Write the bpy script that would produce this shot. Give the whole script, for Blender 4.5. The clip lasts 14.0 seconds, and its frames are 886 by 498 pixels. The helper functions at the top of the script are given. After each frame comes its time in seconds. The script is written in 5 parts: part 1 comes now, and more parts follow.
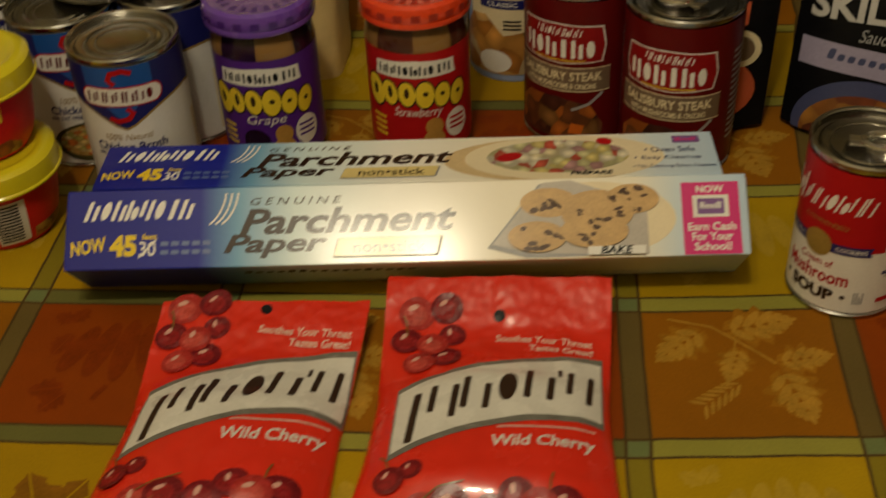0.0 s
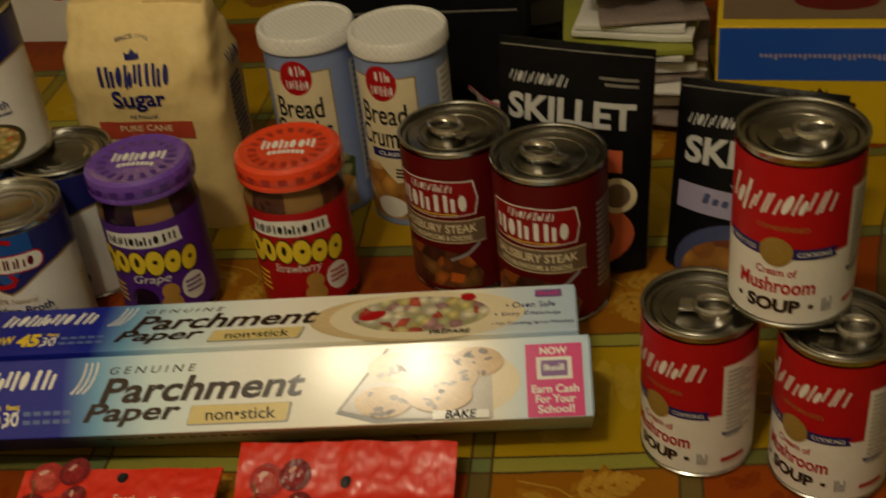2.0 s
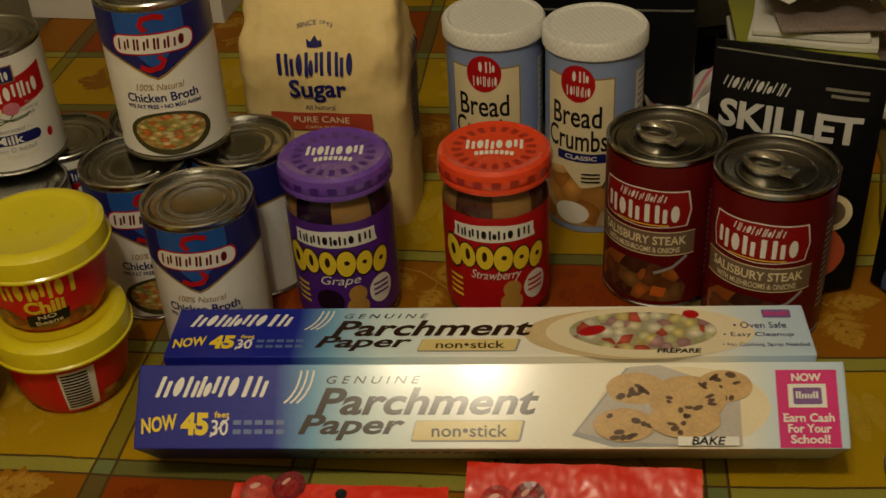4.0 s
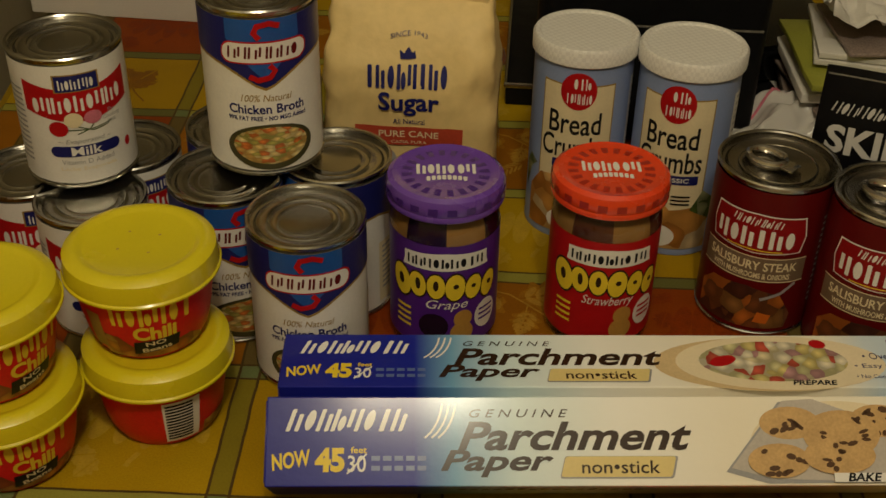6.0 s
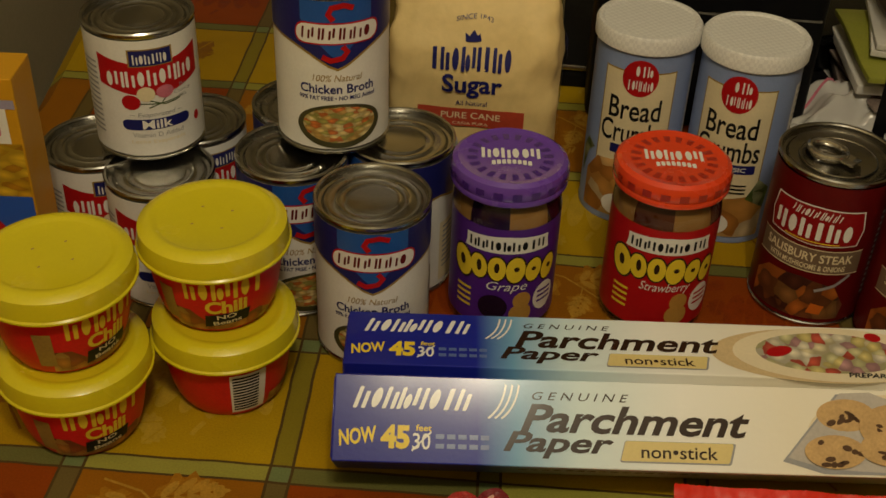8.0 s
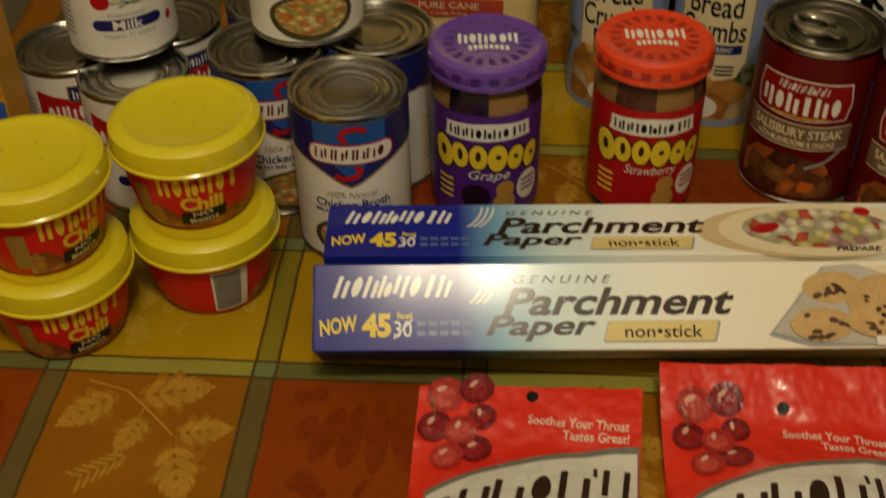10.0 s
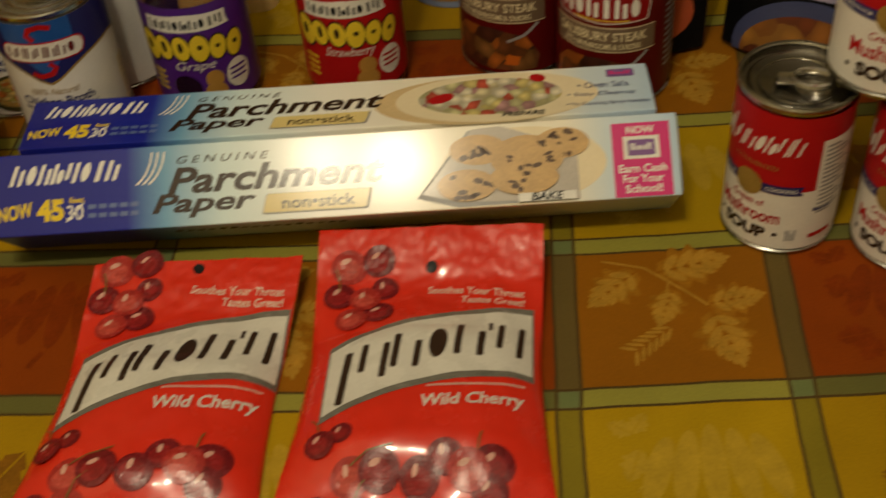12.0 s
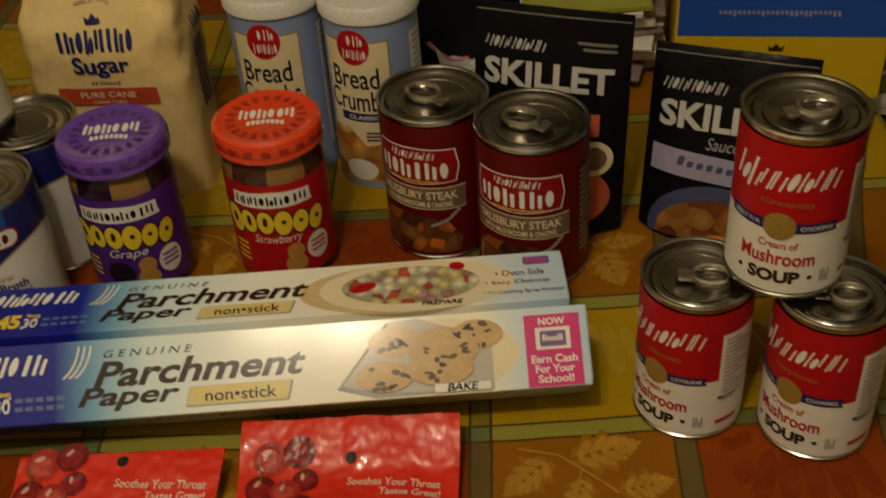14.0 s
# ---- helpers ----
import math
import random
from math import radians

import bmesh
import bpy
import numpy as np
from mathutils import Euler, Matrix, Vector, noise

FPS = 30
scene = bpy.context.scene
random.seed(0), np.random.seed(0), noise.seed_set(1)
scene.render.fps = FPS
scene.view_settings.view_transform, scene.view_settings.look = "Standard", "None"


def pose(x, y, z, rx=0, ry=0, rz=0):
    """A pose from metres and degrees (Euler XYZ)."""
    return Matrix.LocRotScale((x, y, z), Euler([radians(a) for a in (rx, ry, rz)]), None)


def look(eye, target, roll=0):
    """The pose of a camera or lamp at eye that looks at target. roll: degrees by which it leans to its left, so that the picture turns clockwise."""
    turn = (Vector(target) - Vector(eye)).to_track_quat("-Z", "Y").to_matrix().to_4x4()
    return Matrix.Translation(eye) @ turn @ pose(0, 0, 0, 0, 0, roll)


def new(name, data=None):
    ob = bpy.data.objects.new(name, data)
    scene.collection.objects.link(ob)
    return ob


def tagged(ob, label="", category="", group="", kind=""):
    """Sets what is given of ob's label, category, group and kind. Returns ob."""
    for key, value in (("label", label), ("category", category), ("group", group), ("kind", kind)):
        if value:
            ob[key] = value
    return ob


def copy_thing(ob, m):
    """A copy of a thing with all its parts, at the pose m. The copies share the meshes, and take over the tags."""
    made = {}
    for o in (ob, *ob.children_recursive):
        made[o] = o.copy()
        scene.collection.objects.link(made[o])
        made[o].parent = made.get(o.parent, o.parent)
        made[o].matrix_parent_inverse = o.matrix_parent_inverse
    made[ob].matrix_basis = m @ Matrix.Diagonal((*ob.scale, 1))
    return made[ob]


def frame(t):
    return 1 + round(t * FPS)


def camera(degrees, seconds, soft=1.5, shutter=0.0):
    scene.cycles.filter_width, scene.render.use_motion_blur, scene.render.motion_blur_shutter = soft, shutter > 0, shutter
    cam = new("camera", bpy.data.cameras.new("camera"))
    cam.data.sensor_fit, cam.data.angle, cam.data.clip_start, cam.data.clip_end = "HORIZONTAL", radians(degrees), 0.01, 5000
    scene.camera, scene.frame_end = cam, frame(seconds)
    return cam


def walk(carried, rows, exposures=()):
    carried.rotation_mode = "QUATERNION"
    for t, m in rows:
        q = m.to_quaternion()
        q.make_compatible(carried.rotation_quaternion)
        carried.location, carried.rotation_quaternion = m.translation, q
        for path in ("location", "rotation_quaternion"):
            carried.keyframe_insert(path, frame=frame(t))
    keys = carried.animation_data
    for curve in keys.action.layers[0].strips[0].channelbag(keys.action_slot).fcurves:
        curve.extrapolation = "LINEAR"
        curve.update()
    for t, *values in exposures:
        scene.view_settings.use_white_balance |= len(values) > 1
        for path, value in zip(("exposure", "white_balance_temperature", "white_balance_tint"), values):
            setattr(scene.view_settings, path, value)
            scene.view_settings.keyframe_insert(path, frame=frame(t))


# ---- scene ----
cam = camera(41.0, 14.0, soft=1.5, shutter=0.5)
PATH = [
    (0, (0.0599, -0.4527, 0.4737), (-0.1669, 1.1119, -0.7513), -3.01),
    (0.5, (0.1663, -0.4347, 0.4877), (-0.1721, 1.1350, -0.7046), -6.38),
    (1, (0.2206, -0.4256, 0.5002), (-0.0721, 1.1503, -0.6960), -6.92),
    (1.5, (0.2092, -0.4190, 0.5092), (-0.0732, 1.1599, -0.6855), -7.00),
    (2, (0.1922, -0.4142, 0.5174), (-0.1505, 1.2091, -0.5995), -6.55),
    (2.5, (0.1707, -0.4116, 0.5244), (-0.2146, 1.2154, -0.5732), -6.56),
    (3, (0.1433, -0.4222, 0.5140), (-0.2657, 1.1986, -0.5841), -5.07),
    (3.2, (0.1274, -0.4188, 0.5158), (-0.3066, 1.1914, -0.5883), -5.51),
    (5.3, (-0.1037, -0.3749, 0.5112), (-0.1438, 1.2607, -0.6390), 0.81),
    (5.5, (-0.1100, -0.3773, 0.5115), (-0.1799, 1.2709, -0.6192), 1.14),
    (6, (-0.1203, -0.3804, 0.5124), (-0.2305, 1.2627, -0.6225), 1.20),
    (6.5, (-0.1243, -0.3807, 0.5160), (-0.2378, 1.2450, -0.6433), 1.37),
    (7, (-0.1296, -0.3850, 0.5161), (-0.2325, 1.2448, -0.6384), 2.60),
    (7.5, (-0.1433, -0.3870, 0.5222), (-0.2671, 1.2365, -0.6393), 2.34),
    (7.7, (-0.1487, -0.3875, 0.5264), (-0.2819, 1.2289, -0.6439), 2.55),
    (10, (-0.1244, -0.3914, 0.5034), (-0.2823, 1.1369, -0.7770), -0.51),
    (10.5, (-0.0949, -0.3951, 0.4895), (-0.2348, 1.0578, -0.8778), -1.31),
    (11, (-0.0426, -0.4090, 0.4812), (-0.2100, 1.0075, -0.9207), -1.86),
    (11.5, (0.0258, -0.4246, 0.4788), (-0.1994, 1.0012, -0.9055), -4.65),
    (12, (0.0940, -0.4172, 0.5024), (-0.1144, 1.0120, -0.8811), -5.36),
    (12.5, (0.1428, -0.4098, 0.5145), (-0.0649, 1.0418, -0.8455), -7.15),
    (13, (0.1589, -0.4086, 0.5287), (0.0188, 1.1057, -0.7703), -5.31),
    (13.5, (0.1439, -0.4056, 0.5475), (0.0139, 1.1221, -0.7367), -3.81),
    (14, (0.1283, -0.4045, 0.5493), (-0.0313, 1.1597, -0.6867), -4.30),
]
walk(cam, [(t, look(eye, target, roll)) for t, eye, target, roll in PATH],
     exposures=[(0.0, -0.50), (1.0, -0.58), (3.0, -0.58), (5.5, -0.54), (7.5, -0.52), (10.0, -0.34), (11.5, -0.36), (12.5, -0.42), (14.0, -0.54)])

# ---- light ----
world = bpy.data.worlds.new("world")
scene.world = world
world.use_nodes = True
world.node_tree.nodes["Background"].inputs[0].default_value = (1.0, 0.85, 0.65, 1)
world.node_tree.nodes["Background"].inputs[1].default_value = 0.014


def lamp(name, loc, power, radius, colour):
    data = bpy.data.lights.new(name, "POINT")
    data.shadow_soft_size, data.energy, data.color = radius, power, colour
    ob = new(name, data)
    ob.location = loc
    return ob


# two bulbs of the fixture over the table
lamp("ceiling_bulb", (-0.165, -0.52, 1.26), 14.0, 0.04, (1.0, 0.86, 0.60))
lamp("ceiling_bulb", (-0.035, -0.52, 1.26), 23.0, 0.04, (1.0, 0.86, 0.60))


# ---- materials ----
def tree(name):
    m = bpy.data.materials.new(name)
    m.use_nodes = True
    nt = m.node_tree
    return m, nt, nt.nodes["Principled BSDF"]


def node(nt, kind, **values):
    n = nt.nodes.new(kind)
    for key, value in values.items():
        if key in n.inputs:
            n.inputs[key].default_value = value
    return n


def surface(name, colour, rough=0.5, metal=0.0, vary=0.12, scale=60.0, bump=0.15, fine=600.0, coat=0.0, distance=0.0004, gloss=0.4):
    """A paint or print with blotches, grain and relief at two scales."""
    m, nt, b = tree(name)
    link = nt.links.new
    co = node(nt, "ShaderNodeTexCoord")
    big = node(nt, "ShaderNodeTexNoise", Scale=scale, Detail=4.0)
    small = node(nt, "ShaderNodeTexNoise", Scale=fine, Detail=3.0)
    link(co.outputs["Object"], big.inputs["Vector"])
    link(co.outputs["Object"], small.inputs["Vector"])
    both = node(nt, "ShaderNodeMath")
    both.operation = "ADD"
    link(big.outputs["Fac"], both.inputs[0])
    link(small.outputs["Fac"], both.inputs[1])
    ramp = node(nt, "ShaderNodeMapRange")
    ramp.inputs[1].default_value, ramp.inputs[2].default_value = 0.6, 1.4
    ramp.inputs[3].default_value, ramp.inputs[4].default_value = 1 - vary, 1 + vary
    link(both.outputs[0], ramp.inputs[0])
    mul = node(nt, "ShaderNodeVectorMath")
    mul.operation = "MULTIPLY"
    mul.inputs[0].default_value = colour
    link(ramp.outputs[0], mul.inputs[1])
    link(mul.outputs[0], b.inputs["Base Color"])
    rr = node(nt, "ShaderNodeMapRange")
    rr.inputs[1].default_value, rr.inputs[2].default_value = 0.3, 0.7
    rr.inputs[3].default_value, rr.inputs[4].default_value = max(rough - 0.06, 0.03), min(rough + 0.06, 1)
    link(big.outputs["Fac"], rr.inputs[0])
    link(rr.outputs[0], b.inputs["Roughness"])
    b.inputs["Metallic"].default_value = metal
    b.inputs["Specular IOR Level"].default_value = gloss
    b.inputs["Coat Weight"].default_value = coat
    b.inputs["Coat Roughness"].default_value = 0.12
    if bump:
        bp = node(nt, "ShaderNodeBump", Strength=bump, Distance=distance)
        link(both.outputs[0], bp.inputs["Height"])
        link(bp.outputs["Normal"], b.inputs["Normal"])
    return m


def picture(name, colours, scale=70.0, rough=0.4, stretch=(1, 1, 1), coat=0.0):
    """A printed food photograph: mottled lumps in the given colours."""
    m, nt, b = tree(name)
    link = nt.links.new
    co = node(nt, "ShaderNodeTexCoord")
    mp = node(nt, "ShaderNodeMapping")
    mp.inputs["Scale"].default_value = stretch
    link(co.outputs["Object"], mp.inputs["Vector"])
    warp = node(nt, "ShaderNodeTexNoise", Scale=scale * 0.8, Detail=2.0)
    link(mp.outputs[0], warp.inputs["Vector"])
    add = node(nt, "ShaderNodeVectorMath")
    add.operation = "MULTIPLY_ADD"
    link(warp.outputs["Color"], add.inputs[0])
    add.inputs[1].default_value = (0.55 / scale,) * 3
    link(mp.outputs[0], add.inputs[2])
    cells = node(nt, "ShaderNodeTexVoronoi", Scale=scale)
    link(add.outputs[0], cells.inputs["Vector"])
    sep = node(nt, "ShaderNodeSeparateColor")
    link(cells.outputs["Color"], sep.inputs[0])
    ramp = node(nt, "ShaderNodeValToRGB")
    ramp.color_ramp.interpolation = "CONSTANT"
    els = ramp.color_ramp.elements
    while len(els) < len(colours):
        els.new(0.5)
    for i, c in enumerate(colours):
        els[i].position, els[i].color = i / len(colours), (*c, 1)
    link(sep.outputs[0], ramp.inputs[0])
    shade = node(nt, "ShaderNodeMapRange")
    shade.inputs[1].default_value, shade.inputs[2].default_value = 0.0, 0.6
    shade.inputs[3].default_value, shade.inputs[4].default_value = 1.2, 0.55
    link(cells.outputs["Distance"], shade.inputs[0])
    mul = node(nt, "ShaderNodeVectorMath")
    mul.operation = "MULTIPLY"
    link(ramp.outputs[0], mul.inputs[0])
    link(shade.outputs[0], mul.inputs[1])
    link(mul.outputs[0], b.inputs["Base Color"])
    b.inputs["Roughness"].default_value = rough
    b.inputs["Coat Weight"].default_value = coat
    return m


def along(name, stops, length, rough=0.3, axis=0, coat=0.0, start=0.0, bump=0.1):
    """A print whose colour runs along one side of a carton or pouch."""
    m, nt, b = tree(name)
    link = nt.links.new
    co = node(nt, "ShaderNodeTexCoord")
    sep = node(nt, "ShaderNodeSeparateXYZ")
    link(co.outputs["Object"], sep.inputs[0])
    mr = node(nt, "ShaderNodeMapRange")
    mr.inputs[1].default_value, mr.inputs[2].default_value = start, start + length
    link(sep.outputs[axis], mr.inputs[0])
    ramp = node(nt, "ShaderNodeValToRGB")
    els = ramp.color_ramp.elements
    while len(els) < len(stops):
        els.new(0.5)
    for i, (p, c) in enumerate(stops):
        els[i].position, els[i].color = p, (*c, 1)
    link(mr.outputs[0], ramp.inputs[0])
    link(ramp.outputs[0], b.inputs["Base Color"])
    nz = node(nt, "ShaderNodeTexNoise", Scale=220.0, Detail=5.0)
    link(co.outputs["Object"], nz.inputs["Vector"])
    bp = node(nt, "ShaderNodeBump", Strength=bump, Distance=0.0006)
    link(nz.outputs["Fac"], bp.inputs["Height"])
    link(bp.outputs["Normal"], b.inputs["Normal"])
    b.inputs["Roughness"].default_value = rough
    b.inputs["Coat Weight"].default_value = coat
    return m


def glossy(m, weight=0.55, rough=0.16, ior=1.5):
    """Varnishes a print."""
    b = m.node_tree.nodes["Principled BSDF"]
    for joint in b.inputs["Roughness"].links:
        m.node_tree.links.remove(joint)
    b.inputs["Roughness"].default_value, b.inputs["Specular IOR Level"].default_value = 0.42, 0.12
    b.inputs["Coat Weight"].default_value, b.inputs["Coat Roughness"].default_value, b.inputs["Coat IOR"].default_value = weight, rough, ior
    return m


WHITE = surface("white_print", (0.72, 0.70, 0.66), 0.38, vary=0.06, gloss=0.28)
CREAM = surface("cream_print", (0.72, 0.62, 0.40), 0.45, vary=0.06)
BLACK = surface("black_print", (0.006, 0.006, 0.007), 0.4, gloss=0.2)
BROWN = surface("dark_brown_print", (0.030, 0.014, 0.007), 0.4, gloss=0.3)
RED = surface("red_print", (0.40, 0.008, 0.010), 0.36, vary=0.08, gloss=0.16)
DARKRED = surface("dark_red_print", (0.105, 0.004, 0.004), 0.36, vary=0.10, gloss=0.16)
BLUE = surface("blue_print", (0.012, 0.03, 0.20), 0.34, vary=0.08, gloss=0.28)
NAVY = surface("navy_print", (0.012, 0.014, 0.12), 0.36, vary=0.08, gloss=0.28)
PURPLE = surface("purple_print", (0.075, 0.015, 0.22), 0.34, vary=0.08, gloss=0.28)
YELLOW = surface("yellow_print", (0.75, 0.55, 0.03), 0.4, vary=0.06)
GOLD = surface("gold_print", (0.30, 0.19, 0.04), 0.4, vary=0.2)
GREY = surface("grey_print", (0.30, 0.30, 0.31), 0.4)
PINK = surface("pink_print", (0.62, 0.03, 0.20), 0.34, vary=0.06)
TIN = surface("tin", (0.42, 0.41, 0.375), 0.22, metal=1.0, vary=0.12, scale=40, bump=0.12)
DARKTIN = surface("lacquered_tin", (0.36, 0.34, 0.30), 0.20, metal=1.0, vary=0.15, scale=40, bump=0.12)


BRIGHTTIN = surface("bright_tin", (0.66, 0.64, 0.60), 0.2, metal=1.0, vary=0.1, scale=60, bump=0.1)


# ---- building helpers ----
def part(name, bm, material, parent, label="", smooth=True):
    me = bpy.data.meshes.new(name)
    bmesh.ops.recalc_face_normals(bm, faces=bm.faces[:])
    bm.to_mesh(me)
    bm.free()
    for m in material if isinstance(material, (list, tuple)) else (material,):
        me.materials.append(m)
    if smooth:
        me.polygons.foreach_set("use_smooth", [True] * len(me.polygons))
        me.set_sharp_from_angle(angle=radians(38))
    ob = new(name, me)
    ob.parent = parent
    if label:
        tagged(ob, label)
    return ob


def thing(name, m, label, category, group="", size=(1.0, 1.0)):
    """An Empty at the base; size: factors across and upwards, or along each axis."""
    ob = new(name)
    ob.empty_display_size = 0.03
    ob.matrix_world = m @ Matrix.Diagonal((size[0], size[-2], size[-1], 1))
    return tagged(ob, label, category, group)


def lathe(profile, n=64):
    """A bmesh turned round z from (radius, height) pairs."""
    bm = bmesh.new()
    rings = []
    for r, z in profile:
        if r < 1e-6:
            rings.append([bm.verts.new((0, 0, z))])
        else:
            rings.append([bm.verts.new((r * math.sin(2 * math.pi * i / n), -r * math.cos(2 * math.pi * i / n), z)) for i in range(n)])
    for a, b in zip(rings, rings[1:]):
        for i in range(n):
            j = (i + 1) % n
            if len(a) == 1 and len(b) > 1:
                bm.faces.new((a[0], b[j], b[i]))
            elif len(b) == 1 and len(a) > 1:
                bm.faces.new((a[i], a[j], b[0]))
            elif len(a) > 1:
                bm.faces.new((a[i], a[j], b[j], b[i]))
    return bm


def block(x0, x1, y0, y1, z0, z1, bevel=0.0, seg=2):
    bm = bmesh.new()
    bmesh.ops.create_cube(bm, size=1.0)
    for v in bm.verts:
        v.co = (x0 + (v.co.x + 0.5) * (x1 - x0), y0 + (v.co.y + 0.5) * (y1 - y0), z0 + (v.co.z + 0.5) * (z1 - z0))
    if bevel:
        bmesh.ops.bevel(bm, geom=bm.edges[:], offset=bevel, segments=seg, affect="EDGES", profile=0.5)
    return bm


def tube(points, radius, n=8, closed=False):
    """A bmesh pipe along points."""
    bm = bmesh.new()
    pts = [Vector(p) for p in points]
    rings = []
    for i, p in enumerate(pts):
        a = pts[i - 1] if i or closed else pts[i]
        b = pts[(i + 1) % len(pts)] if i + 1 < len(pts) or closed else pts[i]
        way = (b - a).normalized()
        side = way.orthogonal().normalized() if abs(way.z) > 0.9 else way.cross(Vector((0, 0, 1))).normalized()
        up = side.cross(way)
        rings.append([bm.verts.new(p + radius * (math.cos(2 * math.pi * k / n) * side + math.sin(2 * math.pi * k / n) * up)) for k in range(n)])
    for i in range(len(rings) - (0 if closed else 1)):
        a, b = rings[i], rings[(i + 1) % len(rings)]
        for k in range(n):
            bm.faces.new((a[k], a[(k + 1) % n], b[(k + 1) % n], b[k]))
    if not closed:
        bm.faces.new(rings[0][::-1])
        bm.faces.new(rings[-1])
    return bm


# flat shapes: lists of outlines or meshes in (u, v) metres
def rect(u0, v0, u1, v1):
    return [(u0, v0), (u1, v0), (u1, v1), (u0, v1)]


def oval(u, v, a, b, n=28):
    return [(u + a * math.cos(2 * math.pi * i / n), v + b * math.sin(2 * math.pi * i / n)) for i in range(n)]


def soft_rect(u0, v0, u1, v1, r, slant=0.0):
    out = []
    for cx, cy, a0 in ((u1 - r, v0 + r, -90), (u1 - r, v1 - r, 0), (u0 + r, v1 - r, 90), (u0 + r, v0 + r, 180)):
        for k in range(5):
            a = radians(a0 + 22.5 * k)
            x, y = cx + r * math.cos(a), cy + r * math.sin(a)
            out.append((x + slant * (y - v0), y))
    return out


def outlines(*polys):
    bm = bmesh.new()
    for k, poly in enumerate(polys):
        bm.faces.new([bm.verts.new((u, v, 1.5e-6 * k)) for u, v in poly])
    bmesh.ops.triangulate(bm, faces=bm.faces[:])
    return bm


TEXTS = {}


def lettering(text, u, v, width, height=None, bold=0.0, slant=0.0, turn=0.0, arc=0.0):
    """Built-in letters set to a width (and height), centred on (u, v); turn in degrees, arc lifts the middle."""
    key = (text, bold, slant)
    if key not in TEXTS:
        cu = bpy.data.curves.new("letters", "FONT")
        cu.body, cu.offset, cu.shear, cu.resolution_u, cu.align_x = text, bold, slant, 3, "CENTER"
        ob = new("letters", cu)
        bpy.context.view_layer.update()
        me = bpy.data.meshes.new_from_object(ob.evaluated_get(bpy.context.evaluated_depsgraph_get()))
        TEXTS[key] = ([tuple(p.co) for p in me.vertices], [tuple(p.vertices) for p in me.polygons])
        bpy.data.objects.remove(ob)
        bpy.data.curves.remove(cu)
        bpy.data.meshes.remove(me)
    verts, faces = TEXTS[key]
    xs, ys = [p[0] for p in verts], [p[1] for p in verts]
    sx = width / (max(xs) - min(xs))
    sy = height / (max(ys) - min(ys)) if height else sx
    mx, my = (max(xs) + min(xs)) / 2, (max(ys) + min(ys)) / 2
    c, s = math.cos(radians(turn)), math.sin(radians(turn))
    bm = bmesh.new()
    vs = []
    for x, y, _ in verts:
        a, b = (x - mx) * sx, (y - my) * sy
        b += arc * (1 - (2 * a / width) ** 2)
        vs.append(bm.verts.new((u + a * c - b * s, v + a * s + b * c, 0)))
    for f in faces:
        try:
            bm.faces.new([vs[i] for i in f])
        except ValueError:
            pass
    return bm


def bars(u0, v0, u1, v1, count, slant=0.0, turn=0.0, seed=1, gap=0.35, arc=0.0, rise=0.35):
    """A mark that is not lettered: a row of upright bars of uneven height."""
    rnd = random.Random(seed)
    step, polys = (u1 - u0) / count, []
    c, s = math.cos(radians(turn)), math.sin(radians(turn))
    mu, mv = (u0 + u1) / 2, (v0 + v1) / 2
    for i in range(count):
        a, b = u0 + step * i, u0 + step * (i + 1 - gap)
        top = v1 if i == 0 or rnd.random() < 0.3 else v1 - rise * (v1 - v0)
        lift = arc * (1 - (2 * ((a + b) / 2 - mu) / (u1 - u0)) ** 2)
        quad = soft_rect(a, v0 + lift, b, top + lift, min(b - a, top - v0) * 0.3, slant)
        polys.append([(mu + (x - mu) * c - (y - mv) * s, mv + (x - mu) * s + (y - mv) * c) for x, y in quad])
    return outlines(*polys)


def print_on(name, flat, place, material, parent, lay=1, label="", seg=0.004):
    """Lays a flat shape on a surface, as a thin print of its own."""
    if not isinstance(flat, bmesh.types.BMesh):
        flat = outlines(*flat)
    for _ in range(5):
        long = [e for e in flat.edges if e.calc_length() > seg]
        if not long:
            break
        bmesh.ops.subdivide_edges(flat, edges=long, cuts=1)
        bmesh.ops.triangulate(flat, faces=[f for f in flat.faces if len(f.verts) > 3])
    for v in flat.verts:
        v.co = place(v.co.x, v.co.y, 0.00016 * lay + v.co.z)
    me = bpy.data.meshes.new(name)
    flat.to_mesh(me)
    flat.free()
    me.materials.append(material)
    ob = new(name, me)
    ob.parent = parent
    if label:
        tagged(ob, label)
    if name in ("small_print", "brand_mark", "product_mark", "lid_mark", "code_print", "printed_motif", "side_print", "ray", "vent_hole"):
        tagged(ob, kind="stuff")
    return ob


def round_side(radius, turn=0.0):
    """Places prints on an upright round side; u runs to the right along the girth, turn in degrees."""
    def place(u, v, d):
        r = radius(v) if callable(radius) else radius
        a = radians(turn) + u / (radius(0.02) if callable(radius) else radius)
        return ((r + d) * math.sin(a), -(r + d) * math.cos(a), v)
    return place


def front_plane(y):
    return lambda u, v, d: (u, y - d, v)


def top_plane(z):
    return lambda u, v, d: (u, v, z + d)


